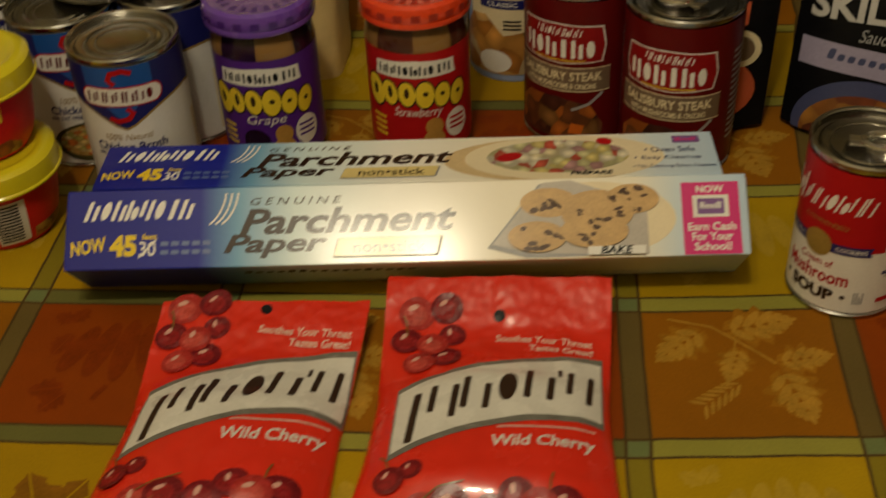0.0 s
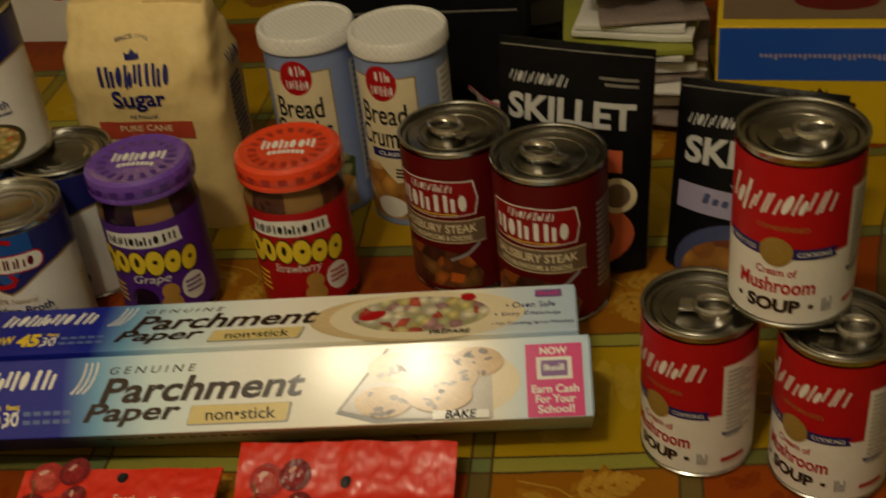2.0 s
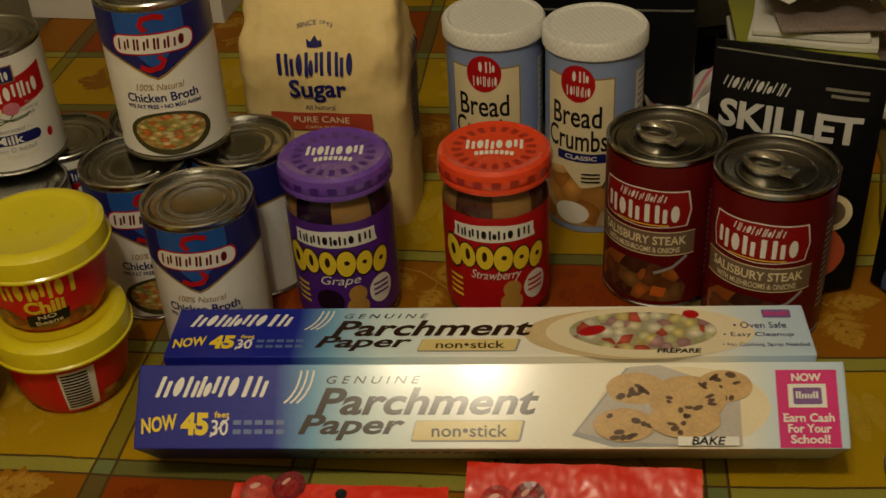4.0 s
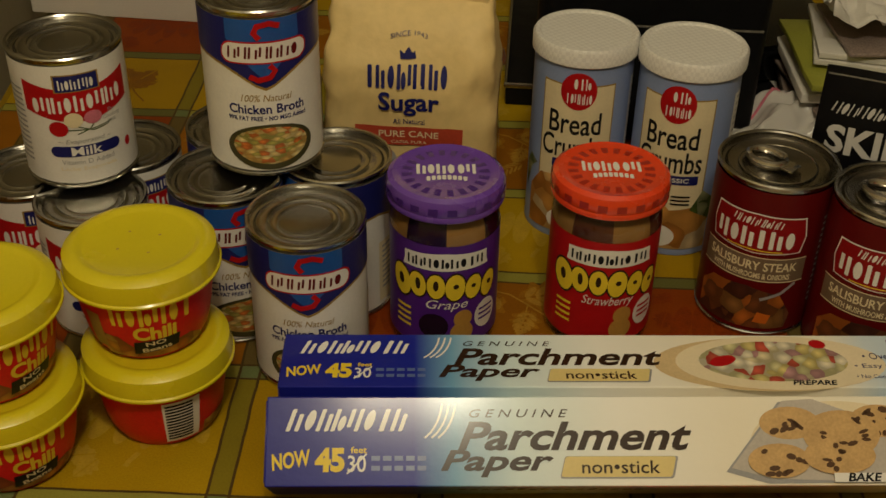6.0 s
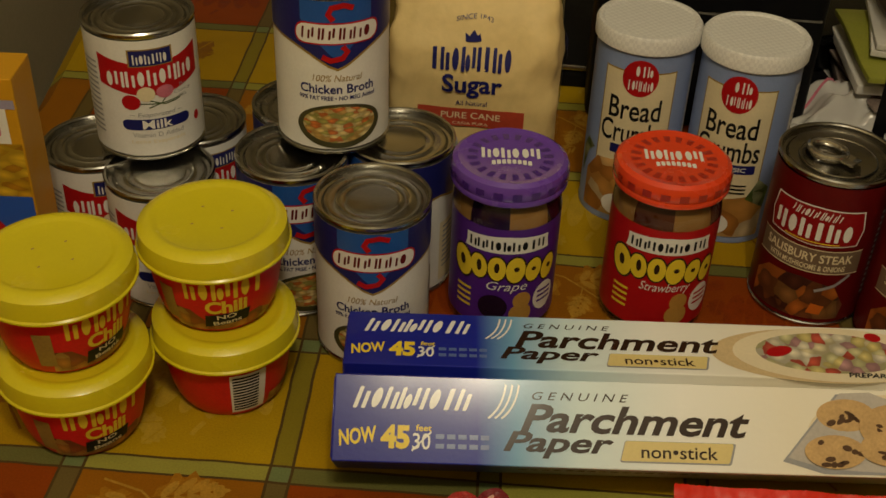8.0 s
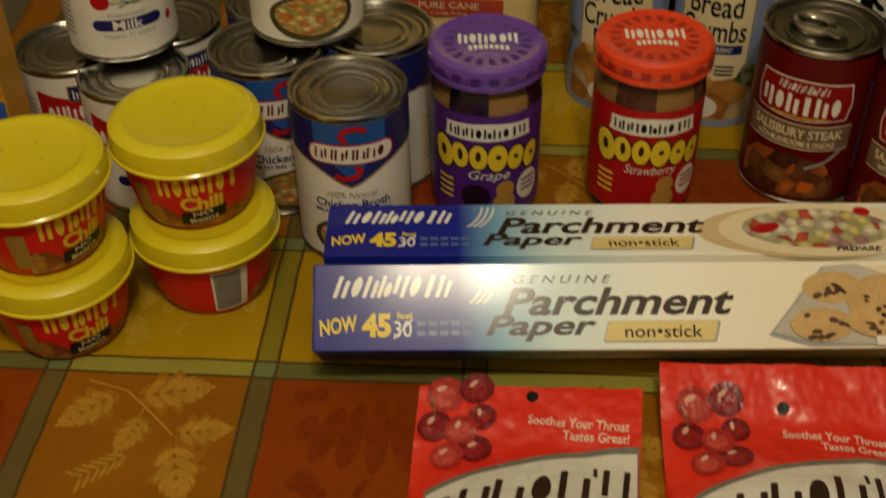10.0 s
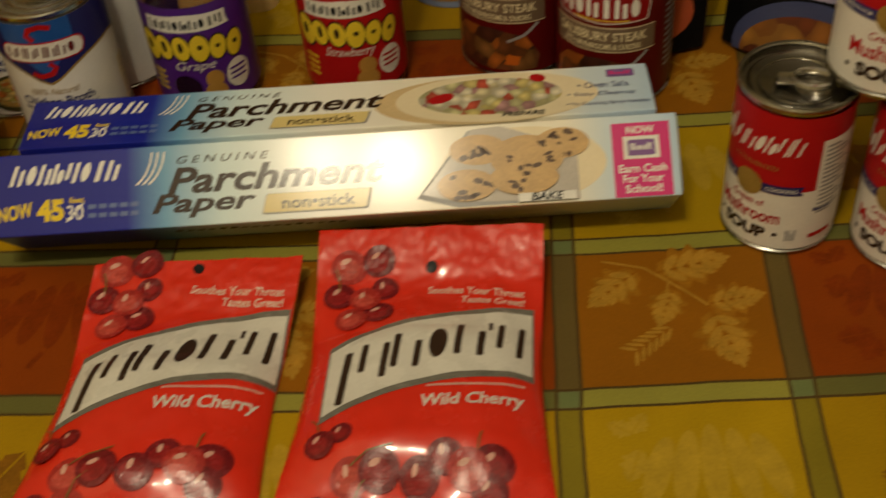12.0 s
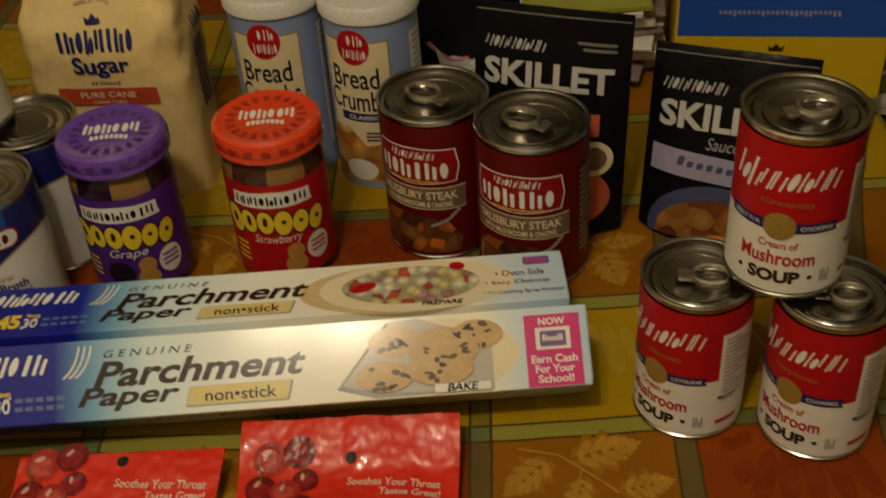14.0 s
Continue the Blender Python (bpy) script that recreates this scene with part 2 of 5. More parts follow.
def stroke(points, w):
    out = []
    for i, (x, y) in enumerate(points):
        a, b = points[max(i - 1, 0)], points[min(i + 1, len(points) - 1)]
        dx, dy = b[0] - a[0], b[1] - a[1]
        n = math.hypot(dx, dy) or 1
        out.append((x - dy / n * w / 2, y + dx / n * w / 2, x + dy / n * w / 2, y - dx / n * w / 2))
    return [[(a[0], a[1]), (a[2], a[3]), (b[2], b[3]), (b[0], b[1])] for a, b in zip(out, out[1:])]


def mark_row(u0, v0, u1, v1, kinds, ink=0.22, slant=0.0, rise=None, gap=0.14):
    """A mark that is not lettered, as a row of plain forms: one bar (i), two bars of uneven height (n, u), a bar beside an oval (d), an oval (o)."""
    step, out = (u1 - u0) / len(kinds), []
    for k, kind in enumerate(kinds):
        a, b = u0 + step * k, u0 + step * (k + 1 - gap)
        cu, cv, w, tall = (a + b) / 2, (v0 + v1) / 2, ink * (b - a), v1 - v0
        r = 0.3 * w
        if kind == "i":
            forms = [soft_rect(cu - 0.6 * w, v0, cu + 0.6 * w, v1, r)]
        elif kind == "n":
            forms = [soft_rect(a, v0, a + w, v1, r), soft_rect(b - w, v0, b, v1 - 0.22 * tall, r)]
        elif kind == "u":
            forms = [soft_rect(a, v0 + 0.18 * tall, a + w, v1, r), soft_rect(b - w, v0, b, v1, r)]
        elif kind == "d":
            forms = [soft_rect(a, v0, a + w, v1, r), oval(b - 0.28 * (b - a), v0 + 0.36 * tall, 0.28 * (b - a), 0.34 * tall, 16)]
        else:
            forms = [oval(cu, cv, 0.36 * (b - a), 0.46 * tall, 18)]
        lift = rise(cu) if rise else 0.0
        out += [[(x + slant * (y - v0), y + lift) for x, y in form] for form in forms]
    return out


def ribbon(points, w):
    """One curved strip of even width along points."""
    quads = stroke(points, w)
    return [[q[0] for q in quads] + [quads[-1][3], quads[-1][2]] + [q[1] for q in reversed(quads)]]


# ---- table and room ----
CELL_X, CELL_Y, BAND = 0.124, 0.1172, 0.0133
CLOTH_AT, BEND, SKEW = (0.0970, -0.0122), 0.055, 1.1


def cloth_material():
    m, nt, b = tree("printed_tablecloth")
    link = nt.links.new

    def op(kind, a, c=None):
        n = node(nt, "ShaderNodeMath")
        n.operation = kind
        for i, v in enumerate((a, c)):
            if v is None:
                continue
            if isinstance(v, (int, float)):
                n.inputs[i].default_value = v
            else:
                link(v, n.inputs[i])
        return n.outputs[0]

    def mix(f, a, c):
        n = node(nt, "ShaderNodeMix")
        n.data_type = "RGBA"
        link(f, n.inputs["Factor"])
        for i, v in ((6, a), (7, c)):
            if isinstance(v, tuple):
                n.inputs[i].default_value = (*v, 1)
            else:
                link(v, n.inputs[i])
        return n.outputs[2]

    co = node(nt, "ShaderNodeTexCoord")
    wob = node(nt, "ShaderNodeTexNoise", Scale=22.0, Detail=2.0)
    link(co.outputs["Object"], wob.inputs["Vector"])
    off = node(nt, "ShaderNodeVectorMath")
    off.operation = "MULTIPLY_ADD"
    link(wob.outputs["Color"], off.inputs[0])
    off.inputs[1].default_value = (0.003,) * 3
    link(co.outputs["Object"], off.inputs[2])
    sep = node(nt, "ShaderNodeSeparateXYZ")
    link(off.outputs[0], sep.inputs[0])
    right, far = op("MAXIMUM", sep.outputs[0], 0.0), op("MINIMUM", op("MAXIMUM", sep.outputs[1], 0.0), 0.5)
    pulled = op("SUBTRACT", sep.outputs[0], op("MULTIPLY", op("MULTIPLY", right, SKEW), op("MULTIPLY", far, far)))
    u, v = op("DIVIDE", pulled, CELL_X), op("DIVIDE", op("SUBTRACT", sep.outputs[1], op("MULTIPLY", op("MAXIMUM", sep.outputs[0], 0.0), BEND)), CELL_Y)
    col, row = op("FLOORED_MODULO", op("FLOOR", u), 2.0), op("FLOORED_MODULO", op("FLOOR", v), 2.0)
    du = op("MULTIPLY", op("ABSOLUTE", op("SUBTRACT", u, op("ROUND", u))), CELL_X)
    dv = op("MULTIPLY", op("ABSOLUTE", op("SUBTRACT", v, op("ROUND", v))), CELL_Y)
    on_u, on_v = op("LESS_THAN", du, BAND / 2), op("LESS_THAN", dv, BAND / 2)
    line_u = op("LESS_THAN", op("ABSOLUTE", op("SUBTRACT", du, BAND / 2)), 0.0009)
    line_v = op("LESS_THAN", op("ABSOLUTE", op("SUBTRACT", dv, BAND / 2)), 0.0009)
    warm = mix(col, (0.245, 0.090, 0.0035), (0.215, 0.040, 0.002))
    yellow = mix(col, (0.36, 0.225, 0.004), (0.33, 0.195, 0.003))
    base = mix(row, warm, yellow)
    band_u = mix(row, (0.115, 0.080, 0.022), (0.20, 0.155, 0.012))
    band_v = mix(col, (0.26, 0.24, 0.040), (0.12, 0.115, 0.030))
    c = mix(on_u, base, band_u)
    c = mix(on_v, c, band_v)
    c = mix(op("MULTIPLY", on_u, on_v), c, (0.135, 0.165, 0.060))
    c = mix(op("MAXIMUM", line_u, line_v), c, (0.070, 0.042, 0.012))
    blot = node(nt, "ShaderNodeTexNoise", Scale=14.0, Detail=6.0)
    weave = node(nt, "ShaderNodeTexNoise", Scale=900.0, Detail=2.0)
    link(co.outputs["Object"], blot.inputs["Vector"])
    link(co.outputs["Object"], weave.inputs["Vector"])
    tone = node(nt, "ShaderNodeMapRange")
    tone.inputs[1].default_value, tone.inputs[2].default_value = 0.6, 1.4
    tone.inputs[3].default_value, tone.inputs[4].default_value = 0.78, 1.22
    link(op("ADD", blot.outputs["Fac"], weave.outputs["Fac"]), tone.inputs[0])
    mul = node(nt, "ShaderNodeVectorMath")
    mul.operation = "MULTIPLY"
    link(c, mul.inputs[0])
    link(tone.outputs[0], mul.inputs[1])
    link(mul.outputs[0], b.inputs["Base Color"])
    b.inputs["Roughness"].default_value = 0.55
    b.inputs["Specular IOR Level"].default_value = 0.10
    bp = node(nt, "ShaderNodeBump", Strength=0.25, Distance=0.0005)
    link(op("ADD", weave.outputs["Fac"], op("MULTIPLY", blot.outputs["Fac"], 3.0)), bp.inputs["Height"])
    link(bp.outputs["Normal"], b.inputs["Normal"])
    return m


CLOTH = cloth_material()
TURN = 2.2
table = thing("dining_table", pose(0, 0, -0.0035), "wooden dining table under a printed autumn tablecloth", "table")
WOOD = surface("table_wood", (0.16, 0.08, 0.035), 0.4, vary=0.2, scale=12)
slab = outlines([(-0.568, -0.80), (0.407, -0.80), (0.407, 0.39), (0.326, 1.165), (-0.660, 1.165), (-0.568, 0.5)])
for corner in bmesh.ops.extrude_face_region(slab, geom=slab.faces[:])["geom"]:
    if isinstance(corner, bmesh.types.BMVert):
        corner.co.z -= 0.03
part("tabletop", slab, WOOD, table, smooth=False)
for lx, ly in ((-0.52, -0.74), (0.37, -0.74), (-0.56, 1.10), (0.29, 1.10)):
    part("leg", block(lx - 0.03, lx + 0.03, ly - 0.03, ly + 0.03, -0.74, -0.03, 0.004), WOOD, table)


def cloth_sheet():
    """The top and the hanging border, in the cloth's own turned axes."""
    bm = bmesh.new()
    turn = Matrix.Rotation(radians(TURN), 4, "Z")
    inv = (Matrix.Translation((*CLOTH_AT, 0)) @ turn).inverted()
    xs = [-0.580 + 1.013 * i / 60 for i in range(61)]
    ys = [-0.81 + 1.985 * i / 120 for i in range(121)]
    pad_x, pad_y = [-0.598, -0.593], [-0.828, -0.823]
    xs, ys = pad_x + xs + [0.446, 0.451], pad_y + ys + [1.188, 1.193]
    grid = []
    for i, x in enumerate(xs):
        line = []
        for j, y in enumerate(ys):
            z = 0.0
            edge = 0 if 1 < i < len(xs) - 2 and 1 < j < len(ys) - 2 else (1 if 0 < i < len(xs) - 1 and 0 < j < len(ys) - 1 else 2)
            z = (0, -0.012, -0.20)[edge]
            if edge == 2:
                z += 0.01 * math.sin(60 * (x + y))
            if x > 0.2:
                rim = 0.421 - 0.104 * max(0.0, y - 0.39)
                x_here = 0.2 + (x - 0.2) * (rim - 0.2) / 0.233
            elif x < -0.45:
                x_here = -0.45 + (x + 0.45) * (1 + 0.95 * max(0.0, y - 0.5))
            else:
                x_here = x
            line.append(bm.verts.new(inv @ Vector((x_here, y, z))))
        grid.append(line)
    for a, b in zip(grid, grid[1:]):
        for k in range(len(a) - 1):
            bm.faces.new((a[k], b[k], b[k + 1], a[k + 1]))
    return bm


cloth = part("tablecloth", cloth_sheet(), CLOTH, None)
cloth.matrix_world = pose(*CLOTH_AT, 0, 0, 0, TURN)
tagged(cloth, "autumn tablecloth in ochre, orange and yellow checks with leaf prints", "tablecloth")

LEAF = surface("leaf_print", (0.36, 0.19, 0.022), 0.5, vary=0.3, scale=90, gloss=0.1)
MAPLE = surface("maple_print", (0.200, 0.085, 0.006), 0.5, vary=0.3, scale=90, gloss=0.1)
GOURD = surface("gourd_print", (0.180, 0.028, 0.002), 0.5, vary=0.3, scale=90, gloss=0.1)
MIDLEAF = surface("soft_leaf_print", (0.285, 0.122, 0.008), 0.5, vary=0.3, scale=90, gloss=0.1)
PALE = surface("pale_gourd_print", (0.40, 0.26, 0.02), 0.5, vary=0.2, scale=90, gloss=0.1)


def leaf(u, v, size, turn, lobes=4):
    """One pointed leaf with a scalloped edge."""
    side = []
    for i in range(1, 2 * lobes + 6):
        t = i / (2 * lobes + 6)
        w = 0.34 * math.sin(math.pi * t ** 0.8) * (1 + 0.28 * math.sin(lobes * 2 * math.pi * t))
        side.append((t, w))
    pts = [(0, 0)] + side + [(1, 0)] + [(t, -w) for t, w in reversed(side)]
    c, s = math.cos(radians(turn)), math.sin(radians(turn))
    return [(u + size * (x * c - y * s), v + size * (x * s + y * c)) for x, y in pts]


def half_leaf(u, v, size, turn):
    """Two halves of a leaf with the cloth showing as its middle vein."""
    whole = leaf(u, v, size, turn)
    n = len(whole) // 2
    c, s = math.cos(radians(turn + 90)), math.sin(radians(turn + 90))
    d = size * 0.018
    upper = [(x + c * d, y + s * d) for x, y in whole[:n + 1]]
    lower = [(x - c * d, y - s * d) for x, y in [whole[0]] + whole[n:]]
    return [upper, lower]


def oval_turned(u, v, a, b, turn, n=10):
    c, s = math.cos(radians(turn)), math.sin(radians(turn))
    return [(u + x * c - y * s, v + x * s + y * c) for x, y in oval(0, 0, a, b, n)]


def veined(u, v, size, turn):
    """A leaf in lobes, with the cloth showing between them as veins."""
    polys = []
    for k in range(5):
        d = size * (0.12 + 0.17 * k)
        for side in (-1, 1):
            a = turn + side * (48 - 5 * k)
            r = size * (0.30, 0.36, 0.33, 0.25, 0.15)[k]
            c, s = math.cos(radians(turn)), math.sin(radians(turn))
            ca, sa = math.cos(radians(a)), math.sin(radians(a))
            polys.append(oval_turned(u + d * c + 0.55 * r * ca, v + d * s + 0.55 * r * sa, 0.56 * r, 0.068 * size, a))
    polys.append(oval_turned(u + size * 0.93 * math.cos(radians(turn)), v + size * 0.93 * math.sin(radians(turn)), size * 0.10, size * 0.04, turn))
    return polys


SPRAY_LEAVES = ((-0.009, 0.029, 0.041, 13), (0.017, 0.004, 0.031, 10), (0.018, -0.001, 0.040, -72), (-0.001, 0.016, 0.027, 250), (-0.020, 0.031, 0.036, 222))


def spray(cx, cy):
    polys = []
    for u, v, s, t in SPRAY_LEAVES:
        polys += veined(cx + u, cy + v, s * 1.02, t)
    polys += stroke([(cx - 0.039, cy + 0.040), (cx - 0.0155, cy + 0.033), (cx - 0.003, cy + 0.022), (cx + 0.008, cy + 0.012), (cx + 0.017, cy + 0.003)], 0.0015)
    polys += stroke([(cx - 0.003, cy + 0.022), (cx - 0.006, cy + 0.006), (cx - 0.012, cy - 0.012)], 0.0009)
    for k in range(6):
        polys.append(oval_turned(cx - 0.010 - 0.0036 * k, cy - 0.0115 - 0.0026 * k, 0.0052, 0.0011, 182 - 3 * k))
        polys.append(oval_turned(cx - 0.006 - 0.0036 * k, cy - 0.0165 - 0.0030 * k, 0.0052, 0.0011, 252 + 3 * k))
    return polys


def maple(cx, cy, turn):
    polys = []
    for a, s in ((90, 0.036), (35, 0.034), (145, 0.034), (-10, 0.024), (190, 0.024), (-45, 0.015), (225, 0.015)):
        polys += half_leaf(cx, cy - 0.006, s, a + turn)
    c, s = math.cos(radians(turn - 88)), math.sin(radians(turn - 88))
    return polys + stroke([(cx, cy - 0.006), (cx + 0.016 * c, cy - 0.006 + 0.016 * s), (cx + 0.034 * c + 0.004, cy - 0.006 + 0.034 * s)], 0.0016)


def gourd(cx, cy):
    polys = []
    for k in (-2, -1, 0, 1, 2):
        polys.append(oval_turned(cx + 0.008 + 0.0135 * k, cy + 0.008, 0.0255 - 0.0028 * abs(k), 0.0064, 90 + 9 * k, 20))
    polys += stroke([(cx + 0.006, cy - 0.020), (cx + 0.002, cy - 0.027), (cx + 0.001, cy - 0.031)], 0.0035)
    for u, v, s, a in ((-0.027, 0.020, 0.019, 250), (-0.030, 0.030, 0.014, 150), (-0.030, 0.030, 0.014, 60), (-0.018, -0.022, 0.020, 190), (-0.016, -0.026, 0.018, 235)):
        polys += half_leaf(cx + u, cy + v, s, a)
    polys += stroke([(cx - 0.024 - 0.006 * math.cos(0.7 * q) * (1 - 0.08 * q), cy - 0.004 + 0.005 * math.sin(0.7 * q) * (1 - 0.08 * q)) for q in range(10)], 0.0008)
    return polys


def motif_place(cx, cy):
    """Lays a motif into its cell, which follows the cloth's pull to the right."""
    def place(u, v, d):
        x, y = cx + 1.05 * (u - cx), cy + 1.085 * (v - cy)
        return x + SKEW * max(0.0, x) * min(max(0.0, y), 0.5) ** 2, y + BEND * max(0.0, x), d
    return place


rows_of = range(-6, 9)
for j in rows_of:
    for i in range(-5, 3):
        cx, cy = (i + 0.5) * CELL_X, (j + 0.5) * CELL_Y
        wx = CLOTH_AT[0] + cx - 0.038 * cy
        if not -0.54 < wx < 0.36 - 0.12 * max(0.0, cy) or cy > 1.05:
            continue
        if j % 2 == 0:
            shape, mat = (spray(cx, cy), LEAF) if i % 2 == 0 else (gourd(cx, cy), GOURD)
        else:
            shape, mat = (gourd(cx, cy), PALE) if i % 2 == 0 else (maple(cx, cy, 25), MAPLE)
        if mat is LEAF:
            under = [half for u, v, s, a in SPRAY_LEAVES for half in half_leaf(cx + u, cy + v, s, a)]
            print_on("printed_motif", under, motif_place(cx, cy), MIDLEAF, cloth, 0.5, seg=0.05)
        print_on("printed_motif", shape, motif_place(cx, cy), mat, cloth, 1, seg=0.05)

WALL = surface("painted_wall", (0.46, 0.40, 0.25), 0.75, vary=0.06, scale=8, bump=0.2, fine=180)
FLOOR = surface("floor_boards", (0.10, 0.06, 0.035), 0.5, vary=0.2, scale=6)
room = (("wall_west", (-0.90, -0.78, -1.6, 2.2)), ("wall_north", (-0.90, 2.6, 2.2, 2.32)), ("wall_east", (2.6, 2.72, -1.6, 2.32)), ("wall_south", (-0.90, 2.72, -1.72, -1.6)))
for name, (x0, x1, y0, y1) in room:
    ob = part(name, block(x0, x1, y0, y1, -0.745, 1.75), WALL, None)
    tagged(ob, "plain beige painted wall", "wall", kind="structure")
tagged(part("floor", block(-0.90, 2.72, -1.72, 2.32, -0.8, -0.745), FLOOR, None), "dark brown wooden floor", "floor", kind="structure")
tagged(part("ceiling", block(-0.90, 2.72, -1.72, 2.32, 1.75, 1.83), surface("white_ceiling", (0.7, 0.68, 0.62), 0.8, vary=0.04, scale=6), None), "plain pale ceiling", "ceiling", kind="structure")


# ---- cans ----
def can_body(t, r, h, tab=None, tin=TIN):
    """Tin body with rolled rims, a stepped lid and, on easy-open ones, a ring pull."""
    side = [(0, 0.0022), (r - 0.004, 0.0022), (r - 0.0025, 0.0005), (r - 0.0003, 0.0002), (r + 0.0004, 0.0012), (r + 0.0003, 0.0026), (r - 0.0009, 0.0034), (r - 0.0009, h - 0.0036), (r + 0.0003, h - 0.0028), (r + 0.0005, h - 0.001), (r - 0.0002, h), (r - 0.0016, h - 0.0003), (r - 0.0022, h - 0.0012)]
    part("body", lathe(side), tin, t)
    d = h - 0.0045
    rings = [(r - 0.0021, h - 0.0011), (r - 0.0026, d), (r - 0.0045, d - 0.0005), (r - 0.0062, d + 0.0008), (r - 0.008, d - 0.0002)]
    if tab is not None:
        rings += [(r * 0.62, d - 0.0002), (r * 0.58, d - 0.001), (0, d - 0.0009)]
    else:
        rings += [(r * 0.66, d - 0.0002), (r * 0.62, d + 0.0006), (r * 0.58, d - 0.0003), (r * 0.5, d - 0.0004), (r * 0.46, d + 0.0003), (r * 0.42, d - 0.0003), (0, d - 0.0002)]
    lid = part("lid", lathe(rings), tin if tab is None else DARKTIN, t)
    if tab is not None:
        s = 1.15 * r / 0.031
        swing = Matrix.Rotation(radians(tab), 4, "Z")
        loop = [swing @ Vector((0.0068 * s * math.sin(2 * math.pi * k / 24), 0.006 * s + 0.0088 * s * math.cos(2 * math.pi * k / 24), d + 0.0019)) for k in range(24)]
        ring = part("ring_pull", tube(loop, 0.0016 * s, 8, True), BRIGHTTIN, lid, "tin ring pull")
        tongue = block(-0.0042 * s, 0.0042 * s, -0.0095 * s, -0.0015 * s, d + 0.0003, d + 0.0022, 0.0008)
        bmesh.ops.transform(tongue, matrix=swing, verts=tongue.verts)
        part("tongue", tongue, BRIGHTTIN, ring)
        score = [swing @ Vector((0.0175 * s * math.sin(2 * math.pi * k / 40), 0.0175 * s * math.cos(2 * math.pi * k / 40), d + 0.0001)) for k in range(40)]
        part("score_line", tube(score, 0.0005, 6, True), TIN, lid)
    return t


def soup_can(m):
    t = thing("soup_can", m, "red and white mushroom soup can with a ring pull lid", "soup can", "stacked soup cans", size=(1.073, 1.071))
    r, h = 0.031, 0.1
    can_body(t, r, h, tab=-50)
    lab = part("label", lathe([(r, 0.0045), (r, 0.0455)]), WHITE, t, "paper label, red above white")
    part("red_field", lathe([(r, 0.0455), (r, 0.0945)]), RED, lab)
    on = round_side(r)
    print_on("brand_mark", mark_row(-0.027, 0.0680, 0.025, 0.0800, "onunodun", 0.20, 0.35, lambda u: 0.10 * u) + mark_row(-0.030, 0.0640, -0.019, 0.0830, "u", 0.16, 0.25, gap=0.0), on, WHITE, lab, 2)
    print_on("lettering", lettering("CONDENSED", 0.002, 0.0605, 0.026, 0.0026), on, GOLD, lab, 2)
    print_on("ribbon", [rect(-0.030, 0.0435, -0.006, 0.0495), [(0.006, 0.0435), (0.03, 0.0435), (0.0285, 0.0465), (0.03, 0.0495), (0.006, 0.0495)]], on, NAVY, lab, 2)
    print_on("lettering", lettering("GREAT FOR", -0.0185, 0.0465, 0.017, 0.0026), on, WHITE, lab, 3)
    print_on("lettering", lettering("COOKING", 0.0185, 0.0465, 0.0165, 0.0028, bold=0.01), on, WHITE, lab, 3)
    print_on("medal", [oval(0, 0.047, 0.0082, 0.0082)], on, GOLD, lab, 4)
    print_on("lettering", lettering("Cream of", 0.0005, 0.0352, 0.020, 0.0046, bold=0.012), on, RED, lab, 2)
    print_on("lettering", lettering("Mushroom", 0.0005, 0.0268, 0.039, 0.0088, bold=0.022), on, RED, lab, 2)
    print_on("lettering", lettering("SOUP", 0, 0.0150, 0.027, 0.0082, bold=0.05), on, BROWN, lab, 2)
    print_on("star", [oval(-0.0185, 0.015, 0.0016, 0.0016, 5)], on, BROWN, lab, 2)
    print_on("star", [oval(0.0185, 0.015, 0.0016, 0.0016, 5)], on, BROWN, lab, 2)
    print_on("small_print", bars(0.024, 0.011, 0.030, 0.019, 4, seed=8), on, GREY, lab, 2)
    print_on("side_panel", [rect(0.0365, 0.010, 0.066, 0.079)], on, WHITE, lab, 2)
    rows = [rect(0.039, 0.074 - 0.003 * k, 0.048 + 0.012 * ((k * 7) % 5) / 5, 0.0755 - 0.003 * k) for k in range(16)]
    print_on("small_print", rows, on, GREY, lab, 3)
    print_on("red_stamp", [rect(0.037, 0.0115, 0.052, 0.0145)], on, RED, lab, 3)
    print_on("blue_stamp", [rect(0.037, 0.031, 0.05, 0.0335)], on, NAVY, lab, 3)
    return t


soup = soup_can(pose(0.2210, 0.1319, 0, 0, 0, -46))
copy_thing(soup, pose(0.2957, 0.1145, 0, 0, 0, -46))
copy_thing(soup, pose(0.2693, 0.1380, 0.1075, 0, 0, -22))

NOODLE = picture("noodle_soup_print", ((0.72, 0.52, 0.18), (0.80, 0.64, 0.30), (0.64, 0.17, 0.03), (0.40, 0.36, 0.08), (0.76, 0.58, 0.24), (0.60, 0.36, 0.09)), 190, stretch=(1, 1, 2.0))
OLIVE = surface("bowl_print", (0.055, 0.050, 0.018), 0.35)
SKYBLUE = surface("bright_blue_print", (0.012, 0.08, 0.33), 0.33, vary=0.1)


